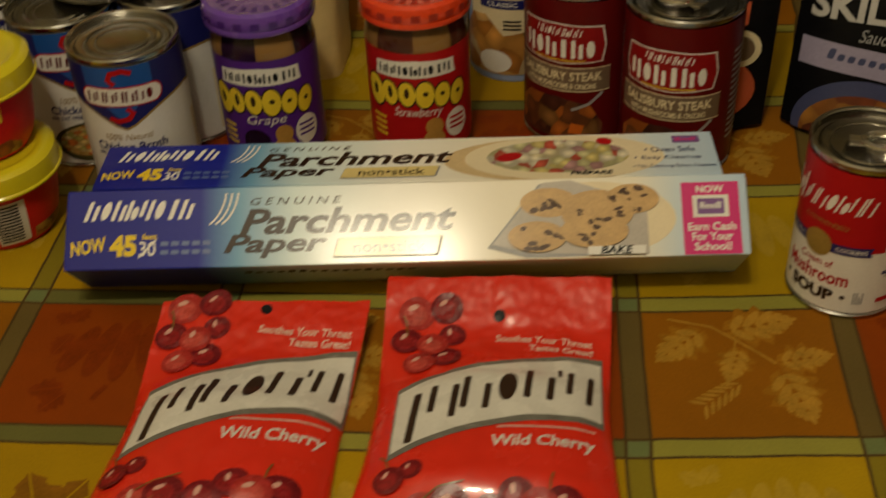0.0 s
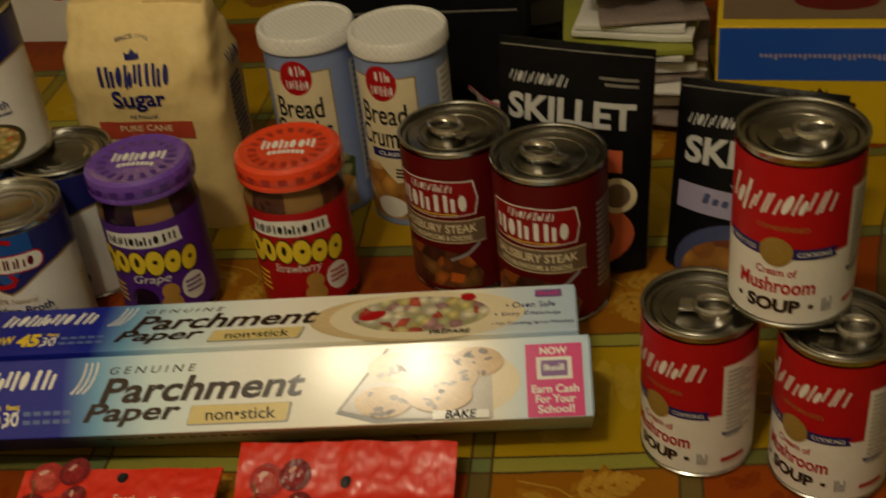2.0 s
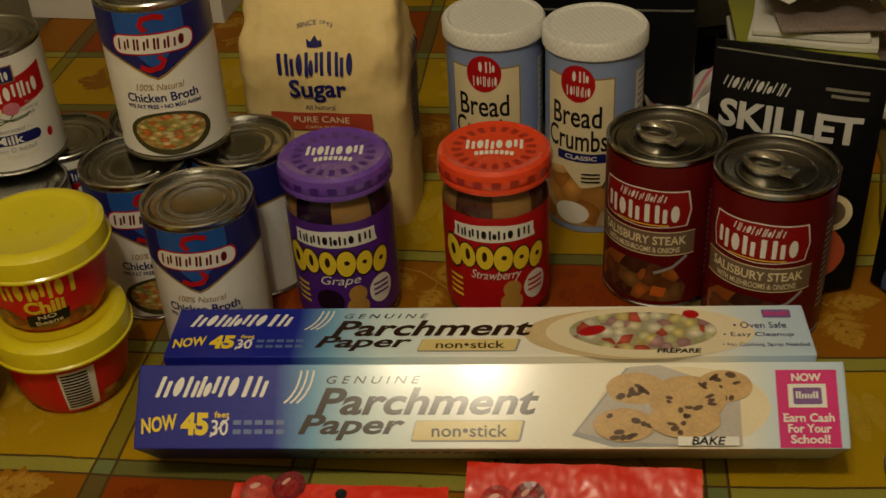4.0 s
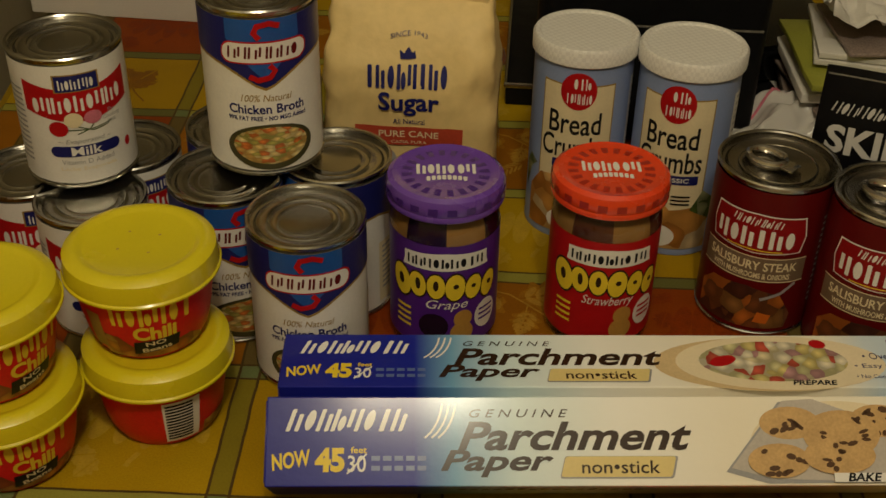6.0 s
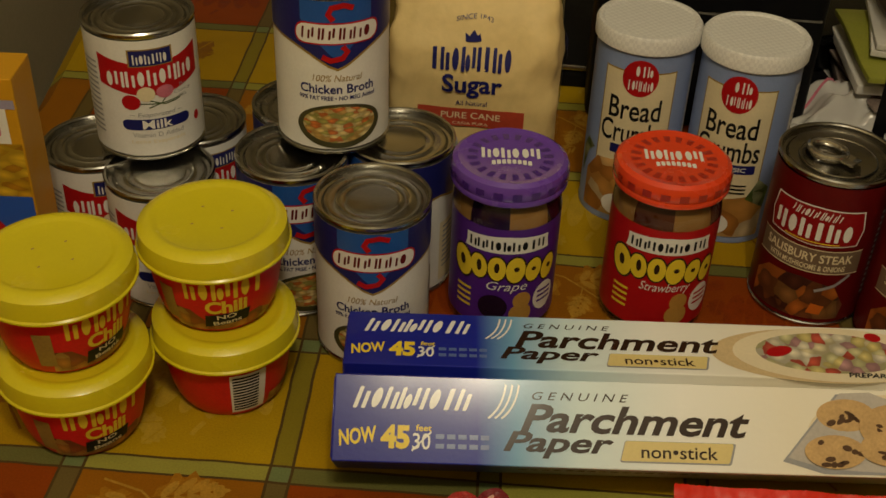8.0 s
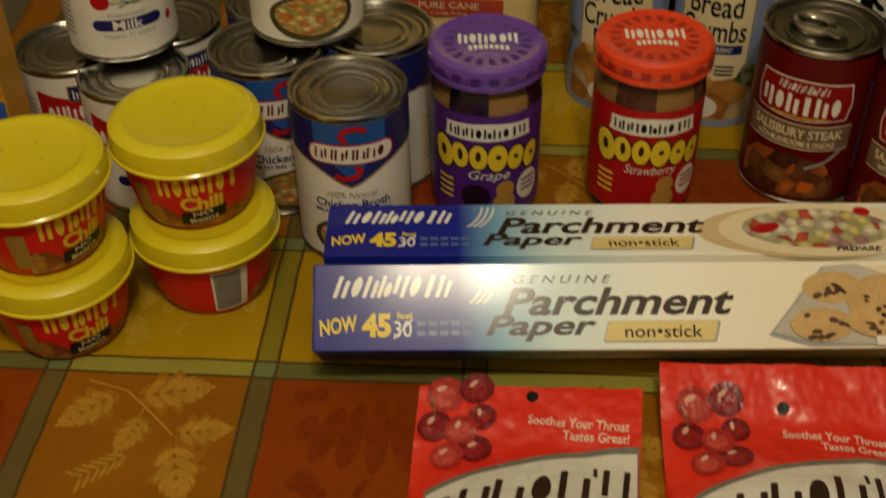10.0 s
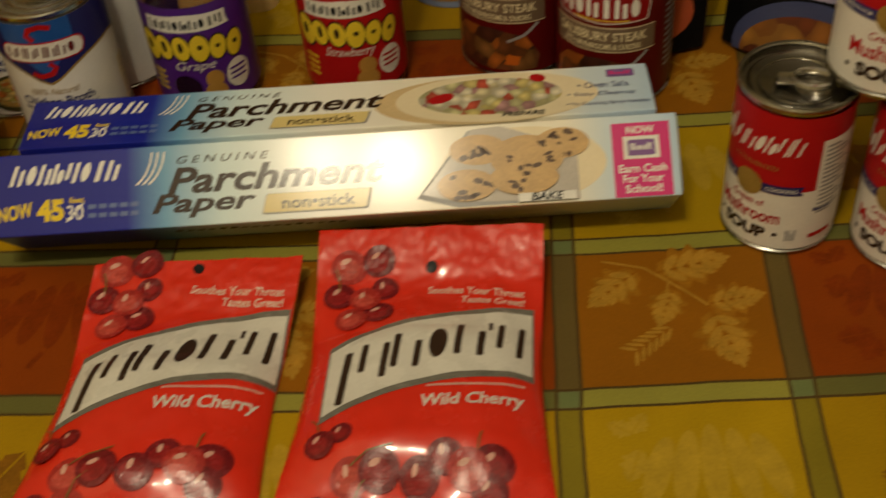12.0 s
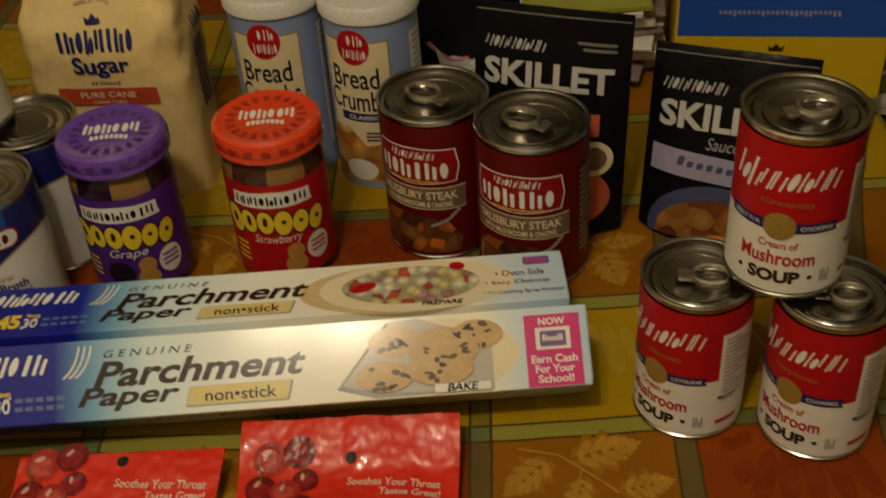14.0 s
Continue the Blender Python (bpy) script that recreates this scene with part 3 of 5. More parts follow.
def broth_can(m):
    t = thing("broth_can", m, "blue and white chicken broth can with a soup bowl picture", "broth can", "broth cans", size=(1.046, 1.056))
    r, h = 0.0355, 0.108
    can_body(t, r, h)
    lab = part("label", lathe([(r, 0.0045), (r, h - 0.005)]), WHITE, t, "white and blue paper label")
    on = round_side(r)
    edge = lambda u: 0.0600 + 0.018 * (1 - math.exp(-(abs(u) / 0.020) ** 1.5)) if abs(u) < 0.05 else 0.078 - 0.02 * min(abs(abs(u) - 0.05) / 0.05, 1)
    edge2 = lambda u: edge(u) - 0.0018
    top = h - 0.005
    def field(f, u0, u1, n=40):
        us = [u0 + (u1 - u0) * k / n for k in range(n + 1)]
        return [[(a, f(a)) for a in us] + [(u1, top), (u0, top)]]
    print_on("gold_edge", field(edge2, -0.11, 0.11), on, GOLD, lab, 1)
    print_on("blue_field", field(edge, -0.11, 0.11), on, NAVY, lab, 2)
    print_on("bright_field", field(lambda u: 0.0655 + 0.028 * (abs(u) / 0.024) ** 1.2, -0.022, 0.022, 20), on, SKYBLUE, lab, 3)
    print_on("mark_border", [soft_rect(-0.0265, 0.0755, 0.0265, 0.0895, 0.006, 0.1)], on, RED, lab, 4)
    print_on("mark_field", [soft_rect(-0.0255, 0.0765, 0.0255, 0.0885, 0.0055, 0.1)], on, WHITE, lab, 5)
    curl = [(0.010, 0.0985), (0.004, 0.1005), (-0.003, 0.099), (-0.005, 0.095), (-0.002, 0.091)]
    curl2 = [(0.003, 0.0745), (0.006, 0.071), (0.003, 0.067), (-0.004, 0.0655), (-0.009, 0.068)]
    print_on("curl", stroke(curl, 0.0036) + stroke(curl2, 0.0036), on, RED, lab, 6)
    print_on("brand_mark", mark_row(-0.0215, 0.0790, 0.0215, 0.0865, "nununno", 0.26, 0.1), on, DARKRED, lab, 6)
    print_on("lettering", lettering("100% Natural", 0, 0.0535, 0.031, 0.0045, slant=0.25), on, GOLD, lab, 2)
    print_on("lettering", lettering("Chicken Broth", 0, 0.0462, 0.047, 0.0062, bold=0.02), on, NAVY, lab, 2)
    print_on("lettering", lettering("99% FAT FREE \u2022 NO MSG Added", 0, 0.0400, 0.049, 0.0030, bold=0.02), on, NAVY, lab, 2)
    print_on("bowl", [oval(0.001, 0.0205, 0.0275, 0.0155, 36)], on, OLIVE, lab, 2)
    print_on("soup_picture", [oval(0.001, 0.0215, 0.0235, 0.0125, 36)], on, NOODLE, lab, 3)
    print_on("small_print", bars(0.018, 0.006, 0.029, 0.0085, 6, seed=3), on, WHITE, lab, 4)
    print_on("back_panel", [rect(0.05, 0.008, 0.10, 0.055)], on, CREAM, lab, 2)
    print_on("small_print", [rect(0.053, 0.050 - 0.004 * k, 0.09, 0.0515 - 0.004 * k) for k in range(9)], on, GREY, lab, 3)
    return t


broth = broth_can(pose(-0.2465, 0.2259, 0, 0, 0, 9))
copy_thing(broth, pose(-0.3076, 0.2698, 0, 0, 0, 28))
copy_thing(broth, pose(-0.2391, 0.3013, 0, 0, 0, -25))
copy_thing(broth, pose(-0.3120, 0.3360, 0, 0, 0, 60))
copy_thing(broth, pose(-0.2853, 0.3026, 0.1144, 0, 0, 16))

ROSE = surface("rose_print", (0.55, 0.16, 0.22), 0.4, vary=0.2)
GREEN = surface("green_print", (0.06, 0.10, 0.03), 0.4, vary=0.2)


def milk_can(m):
    t = thing("milk_can", m, "white and red evaporated milk can with flower print", "milk can", "milk cans", size=(1.083, 0.987))
    r, h = 0.0338, 0.095
    can_body(t, r, h)
    lab = part("label", lathe([(r, 0.0045), (r, h - 0.005)]), WHITE, t, "white paper label")
    on = round_side(r)
    us = [-0.034 + 0.068 * k / 24 for k in range(25)]
    low = lambda u: 0.0560 - 0.006 * math.sin((u + 0.034) / 0.068 * math.pi * 1.1 - 0.2)
    high = lambda u: 0.0790 - 0.006 * math.sin((u + 0.034) / 0.068 * math.pi)
    print_on("red_band", [[(a, low(a)) for a in us] + [(a, high(a)) for a in reversed(us)]], on, RED, lab, 1)
    print_on("plate_border", [rect(-0.0135, 0.0715, 0.0135, 0.084)], on, GOLD, lab, 2)
    print_on("plate", [rect(-0.0125, 0.0722, 0.0125, 0.0832)], on, NAVY, lab, 3)
    print_on("brand_mark", mark_row(-0.0105, 0.0735, 0.0105, 0.0805, "noniuo", 0.3), on, WHITE, lab, 4)
    print_on("brand_mark", mark_row(-0.029, 0.0575, 0.029, 0.0690, "ounonouno", 0.32, 0.0, lambda u: 0.05 * u), on, WHITE, lab, 2)
    print_on("flower", [oval(-0.0145, 0.0455, 0.0058, 0.0056, 14)], on, RED, lab, 2)
    print_on("flower", [oval(-0.005, 0.0515, 0.0055, 0.0055, 14)], on, CREAM, lab, 3)
    print_on("flower", [oval(0.0065, 0.0520, 0.0055, 0.0048, 14)], on, ROSE, lab, 3)
    print_on("stem", stroke([(-0.009, 0.0445), (0.004, 0.0435), (0.018, 0.0455)], 0.0007) + stroke([(-0.003, 0.0465), (0.006, 0.0425), (0.016, 0.044)], 0.0007) + stroke([(-0.004, 0.041), (0.004, 0.044), (0.007, 0.048)], 0.0007), on, GREEN, lab, 2)
    print_on("lettering", lettering("The\nCooking\nMilk", 0.0185, 0.0495, 0.0125, 0.0105, slant=0.2), on, GREY, lab, 2)
    print_on("lettering", lettering("~ Evaporated ~", 0, 0.0355, 0.032, 0.0042, slant=0.25), on, GREY, lab, 2)
    print_on("pill", [soft_rect(-0.0215, 0.0245, 0.0215, 0.0325, 0.0038)], on, NAVY, lab, 2)
    print_on("lettering", lettering("Milk", 0, 0.0285, 0.0185, 0.0066, bold=0.02), on, WHITE, lab, 3)
    print_on("lettering", lettering("Vitamin D Added", 0, 0.0205, 0.032, 0.0036), on, GREY, lab, 2)
    print_on("lettering", lettering("Leche Evaporada", 0, 0.0150, 0.034, 0.0034), on, CREAM, lab, 2)
    print_on("small_seal", [oval(0.0285, 0.0245, 0.0024, 0.0036, 14)], on, RED, lab, 2)
    print_on("small_print", [rect(-0.05, 0.070 - 0.004 * k, -0.036, 0.0715 - 0.004 * k) for k in range(14)], on, GREY, lab, 2)
    return t


milk = milk_can(pose(-0.3979, 0.2646, 0, 0, 0, 20))
copy_thing(milk, pose(-0.3936, 0.3340, 0, 0, 0, 48))
copy_thing(milk, pose(-0.4513, 0.2919, 0, 0, 0, 36))
copy_thing(milk, pose(-0.4155, 0.3064, 0.0941, 0, 0, 28))

STEW = picture("stew_print", ((0.17, 0.055, 0.016), (0.09, 0.030, 0.012), (0.46, 0.13, 0.018), (0.24, 0.11, 0.03), (0.07, 0.02, 0.01)), 95)
BADGE = surface("badge_red_print", (0.24, 0.006, 0.007), 0.36, vary=0.1, gloss=0.16)
TAUPE = surface("taupe_print", (0.16, 0.105, 0.065), 0.4, vary=0.1)


def stew_can(m):
    t = thing("stew_can", m, "dark red steak soup can with a ring pull lid", "soup can", "steak soup cans", size=(1.055, 1.055))
    r, h = 0.0375, 0.114
    can_body(t, r, h, tab=70)
    lab = part("label", lathe([(r, 0.0045), (r, h - 0.005)]), DARKRED, t, "dark red paper label with a stew picture")
    on = round_side(r)
    print_on("badge_border", [[(-0.030, 0.066), (0.0, 0.0645), (0.030, 0.066), (0.0325, 0.078), (0.030, 0.092), (0.0, 0.0935), (-0.030, 0.092), (-0.0325, 0.078)]], on, WHITE, lab, 1)
    print_on("badge", [[(-0.029, 0.0668), (0.0, 0.0653), (0.029, 0.0668), (0.0315, 0.078), (0.029, 0.0912), (0.0, 0.0927), (-0.029, 0.0912), (-0.0315, 0.078)]], on, BADGE, lab, 2)
    print_on("brand_mark", mark_row(-0.0165, 0.0845, 0.0150, 0.0905, "unonudnn", 0.22, 0.3), on, WHITE, lab, 3)
    print_on("product_mark", mark_row(-0.0265, 0.0690, 0.0265, 0.0825, "uonino", 0.36), on, WHITE, lab, 3)
    print_on("gold_rule", [rect(-0.018, 0.0668, 0.018, 0.0676)], on, YELLOW, lab, 3)
    print_on("taupe_band", [rect(-0.036, 0.0445, 0.036, 0.0615)], on, TAUPE, lab, 1)
    print_on("rule", [rect(-0.036, 0.0615, 0.036, 0.0622), rect(-0.036, 0.0440, 0.036, 0.0447)], on, CREAM, lab, 2)
    print_on("lettering", lettering("SALISBURY STEAK", 0, 0.0555, 0.060, 0.0066, bold=0.02), on, CREAM, lab, 2)
    print_on("lettering", lettering("WITH MUSHROOMS & ONIONS", 0, 0.0482, 0.052, 0.0042, bold=0.02), on, CREAM, lab, 2)
    print_on("stew_picture", [[(-0.034, 0.007), (0.030, 0.007), (0.032, 0.018), (0.022, 0.034), (0.0, 0.0395), (-0.024, 0.0375), (-0.034, 0.028)]], on, STEW, lab, 1)
    print_on("carrot", [[(0.008, 0.012), (0.017, 0.011), (0.019, 0.018), (0.010, 0.020)]], on, surface("carrot_print", (0.55, 0.13, 0.012), 0.4), lab, 2)
    print_on("spoon_edge", stroke([(0.010, 0.030), (0.022, 0.035), (0.031, 0.043)], 0.0022), on, GREY, lab, 2)
    print_on("small_print", [rect(0.046, 0.086 - 0.0045 * k, 0.066, 0.088 - 0.0045 * k) for k in range(15)], on, GREY, lab, 2)
    return t


stew = stew_can(pose(0.0553, 0.3169, 0, 0, 0, -21))
copy_thing(stew, pose(0.1251, 0.2807, 0, 0, 0, -16))

# ---- jars ----
GLASS, nt, b = tree("jar_glass")
b.inputs["Base Color"].default_value = (0.95, 0.96, 0.94, 1)
b.inputs["Transmission Weight"].default_value = 1.0
b.inputs["Roughness"].default_value = 0.02
b.inputs["IOR"].default_value = 1.45
NUT = surface("peanut_spread", (0.26, 0.135, 0.034), 0.45, vary=0.15)
GRAPE = surface("grape_jelly", (0.018, 0.006, 0.02), 0.2, vary=0.2)
BERRY = surface("berry_jelly", (0.07, 0.016, 0.006), 0.3, vary=0.2)


def spread_jar(m, colour, cap, dark, jelly, flavour, label):
    t = thing("spread_jar", m, label, "jar", "striped spread jars", size=(1.066, 1.126))
    r, h = 0.0338, 0.112
    glass = [(0, 0.003), (0.024, 0.003), (0.028, 0.0005), (r - 0.003, 0.0008), (r - 0.0004, 0.004), (r, 0.010), (r, 0.084), (r - 0.0010, 0.0905), (r - 0.0035, 0.096), (r - 0.0045, 0.099), (r - 0.0045, 0.108), (r - 0.006, 0.108)]
    jar = part("glass_jar", lathe(glass), GLASS, t, "clear glass with spread inside")
    jar.visible_shadow = False
    ri = r - 0.0016
    n, heights = 72, [(0.022, 0.005), (ri, 0.008), (ri, 0.084), (ri - 0.0010, 0.090), (ri - 0.0035, 0.0955), (0, 0.0965)]
    fill = lathe(heights, n)
    fill.faces.ensure_lookup_table()
    for f in fill.faces:
        c = f.calc_center_median()
        a = math.atan2(c.x, -c.y) 
        f.material_index = int(math.floor((a + math.pi) / (2 * math.pi) * 8)) % 2
    part("spread", fill, [NUT, jelly], t, "striped peanut spread and jelly")
    lab = part("label", lathe([(r + 0.0003, 0.010), (r + 0.0003, 0.081)]), colour, t, "printed paper label")
    side = round_side(r + 0.0003)
    on = lambda u, v, d: side(1.2 * u, 1.2 * v - 0.001, d)
    print_on("stripe", [rect(-0.050 + 0.0085 * k, 0.0685, -0.0462 + 0.0085 * k, 0.0815 / 1.2) for k in range(12)], on, dark, lab, 1)
    print_on("plate", [[(-0.0235, 0.0545), (0.0235, 0.0545), (0.0225, 0.0585), (0.0225, 0.0628), (0, 0.0645), (-0.0225, 0.0628), (-0.0225, 0.0585)]], on, WHITE, lab, 2)
    print_on("brand_mark", mark_row(-0.0205, 0.0562, 0.0205, 0.0615, "nnuodnoiu", 0.30), on, BLACK, lab, 3)
    for k in range(6):
        u, v = -0.0245 + 0.0098 * k, 0.0445 + 0.0018 * (1 - ((k - 2.5) / 2.5) ** 2) - 0.0005 * k
        big = (1.15, 0.92, 0.92, 1.0, 0.9, 0.95)[k]
        print_on("mark_edge", [oval_turned(u, v, 0.0060 * big, 0.0086 * big, 12 - 5 * k, 20)], on, BROWN, lab, 2)
        print_on("product_mark", [oval_turned(u, v, 0.0051 * big, 0.0076 * big, 12 - 5 * k, 20)], on, YELLOW, lab, 3)
        print_on("mark_eye", [oval_turned(u + 0.0004 * (k % 2), v + 0.0006, 0.0015 * big, (0.0032, 0.0034, 0.0030, 0.0014, 0.0012, 0.0014)[k], 8 - 5 * k, 14)], on, BROWN, lab, 4)
    print_on("lettering", lettering(flavour, 0.001, 0.0340, 0.0215 if len(flavour) < 7 else 0.027, 0.0068, slant=0.3), on, WHITE, lab, 3)
    print_on("seal", [oval(0.0235, 0.0245, 0.0075, 0.0085)], on, WHITE, lab, 2)
    print_on("small_print", [rect(0.0185, 0.0215 + 0.003 * k, 0.0285, 0.0228 + 0.003 * k) for k in range(3)], on, colour, lab, 3)
    print_on("small_print", [rect(-0.028, 0.018 + 0.0035 * k, -0.0185, 0.0195 + 0.0035 * k) for k in range(4)], on, YELLOW, lab, 2)
    print_on("fruit", [oval(-0.006, 0.0215, 0.0078, 0.0075)], on, jelly if jelly is GRAPE else RED, lab, 2)
    nut = surface("nut_print", (0.45, 0.24, 0.05), 0.4)
    print_on("nut", [oval(0.0095, 0.0255, 0.005, 0.0052)], on, nut, lab, 2)
    print_on("nut", [oval(0.009, 0.0175, 0.0062, 0.0062)], on, nut, lab, 3)
    rl = 0.0362
    prof = [(rl - 0.004, 0.0975), (rl - 0.0002, 0.0975), (rl, 0.0985), (rl - 0.0002, 0.1000), (rl - 0.0006, 0.1008), (rl, 0.1018), (rl, 0.1065), (rl - 0.0012, 0.1098), (rl - 0.004, 0.1115), (rl - 0.007, 0.1108), (rl - 0.0095, 0.1102), (0, 0.1102)]
    lid = part("lid", lathe(prof, 96), cap, t, "enamelled metal screw lid")
    around = round_side(rl)
    checks, ring = [], []
    for k in range(20):
        a = 2 * math.pi * rl * k / 20
        checks.append(rect(a, 0.1022, a + 0.0057, 0.1066))
        c0, c1 = 2 * math.pi * k / 20, 2 * math.pi * (k + 0.5) / 20
        ring.append([(rr * math.sin(c), -rr * math.cos(c)) for rr, c in ((rl - 0.0098, c0), (rl - 0.0160, c0), (rl - 0.0160, c1), (rl - 0.0098, c1))])
    top = top_plane(0.1102)
    for shape in checks:
        print_on("check", [shape], around, dark, lid, 1)
    for shape in ring:
        print_on("check", [shape], top, dark, lid, 1)
    print_on("lid_mark", [[(-x, 0.0075 - y) for x, y in q] for q in mark_row(-0.018, -0.002, 0.018, 0.0095, "noouou", 0.36, gap=0.06)], top, WHITE, lid, 2)
    print_on("lid_mark", bars(-0.0125, -0.0105, 0.0125, -0.0055, 8, 0, 180, seed=11, gap=0.25, arc=-0.002, rise=0.0), top, WHITE, lid, 2)
    return t


PURPLE_CAP = surface("purple_enamel", (0.13, 0.05, 0.36), 0.24, vary=0.06, coat=0.8)
PURPLE_DARK = surface("purple_check", (0.060, 0.018, 0.20), 0.28, vary=0.06, coat=0.4)
RED_CAP = surface("red_enamel", (0.72, 0.055, 0.012), 0.24, vary=0.06, coat=0.8)
RED_DARK = surface("red_check", (0.36, 0.020, 0.008), 0.28, vary=0.06, coat=0.4)
spread_jar(pose(-0.1629, 0.2676, 0, 0, 0, 6), PURPLE, PURPLE_CAP, PURPLE_DARK, GRAPE, "Grape", "striped grape spread jar with a purple checked lid")
spread_jar(pose(-0.0572, 0.2824, 0, 0, 0, 4), RED, RED_CAP, RED_DARK, BERRY, "Strawberry", "striped strawberry spread jar with a red checked lid")

# ---- crumb canisters ----
PALEBLUE = surface("pale_blue_print", (0.23, 0.30, 0.52), 0.4, vary=0.06)
FROST = surface("white_plastic", (0.66, 0.65, 0.62), 0.42, vary=0.06, scale=180, bump=0.3)
nt = FROST.node_tree
weave = node(nt, "ShaderNodeTexChecker", Scale=360.0, Color1=(0.70, 0.69, 0.66, 1), Color2=(0.63, 0.62, 0.60, 1))
nt.links.new(nt.nodes["Texture Coordinate"].outputs["Object"], weave.inputs["Vector"])
nt.links.new(weave.outputs["Color"], nt.nodes["Vector Math"].inputs[0])
FRIED = picture("fried_food_print", ((0.62, 0.29, 0.06), (0.70, 0.42, 0.15), (0.44, 0.17, 0.03), (0.68, 0.52, 0.30)), 60)
GREENS = picture("greens_print", ((0.10, 0.16, 0.03), (0.30, 0.32, 0.16), (0.07, 0.11, 0.02)), 120)


def crumb_canister(m):
    t = thing("crumb_canister", m, "pale blue bread crumbs canister with a white plastic lid", "canister", "bread crumb canisters", size=(1.051, 1.089))
    r, h = 0.0345, 0.146
    part("tube", lathe([(0, 0.002), (r - 0.002, 0.002), (r, 0.0005), (r + 0.0004, 0.003), (r, 0.005), (r, h - 0.006)]), PALEBLUE, t)
    rl = 0.0368
    lid = [(rl - 0.001, h - 0.0125), (rl, h - 0.0115), (rl, h - 0.002), (rl - 0.0015, h), (rl - 0.004, h), (rl - 0.0055, h - 0.0012), (0, h - 0.0012)]
    part("lid", lathe(lid, 96), FROST, t, "white translucent plastic lid")
    on = round_side(r)
    print_on("panel_border", [rect(-0.0265, 0.035, 0.0265, 0.121)], on, GOLD, t, 1)
    print_on("panel", [rect(-0.0255, 0.034, 0.0255, 0.120)], on, CREAM, t, 2)
    print_on("brand_seal", [oval(0, 0.1165, 0.0125, 0.0135)], on, RED, t, 3)
    print_on("brand_mark", mark_row(-0.004, 0.118, 0.0085, 0.126, "oid", 0.26), on, WHITE, t, 4)
    print_on("brand_mark", mark_row(-0.0085, 0.1075, 0.010, 0.1150, "iounno", 0.26), on, WHITE, t, 4)
    print_on("lettering", lettering("Bread", -0.001, 0.0925, 0.037, 0.0165, bold=0.012), on, BLACK, t, 3)
    print_on("lettering", lettering("Crumbs", -0.001, 0.0745, 0.046, 0.0165, bold=0.012), on, BLACK, t, 3)
    print_on("pill", [soft_rect(-0.015, 0.0575, 0.021, 0.0645, 0.001)], on, NAVY, t, 3)
    print_on("lettering", lettering("CLASSIC", 0.003, 0.061, 0.023, 0.0034, bold=0.02), on, WHITE, t, 4)
    print_on("food_picture", [[(-0.034, 0.006), (0.034, 0.006), (0.034, 0.030), (0.020, 0.040), (0.004, 0.037), (-0.010, 0.052), (-0.024, 0.05), (-0.034, 0.036)]], on, FRIED, t, 4)
    print_on("greens", [[(0.018, 0.038), (0.034, 0.029), (0.036, 0.045), (0.026, 0.053)]], on, GREENS, t, 5)
    print_on("greens", [[(-0.040, 0.03), (-0.034, 0.05), (-0.028, 0.055), (-0.036, 0.06), (-0.042, 0.05)]], on, GREENS, t, 5)
    print_on("dip_cup", [oval(-0.003, 0.016, 0.013, 0.009)], on, WHITE, t, 5)
    print_on("small_print", [rect(0.004, 0.042 + 0.003 * k, 0.017, 0.0432 + 0.003 * k) for k in range(3)], on, BLACK, t, 6)
    print_on("side_panel", [rect(0.045, 0.02, 0.08, 0.12)], on, WHITE, t, 1)
    print_on("small_print", [rect(0.048, 0.115 - 0.005 * k, 0.076, 0.117 - 0.005 * k) for k in range(19)], on, GREY, t, 2)
    return t


crumbs = crumb_canister(pose(-0.0730, 0.4206, 0, 0, 0, -6))
copy_thing(crumbs, pose(0.0030, 0.4068, 0, 0, 0, -17))

# ---- chili cups ----
LEMON = surface("yellow_plastic", (0.64, 0.54, 0.012), 0.24, vary=0.04, scale=30, bump=0.05, coat=0.7)
CHILI = picture("chili_print", ((0.34, 0.07, 0.012), (0.46, 0.18, 0.025), (0.24, 0.04, 0.012), (0.56, 0.30, 0.06)), 120)
CUPRED = surface("cup_red_print", (0.62, 0.014, 0.012), 0.36, vary=0.12, gloss=0.25)


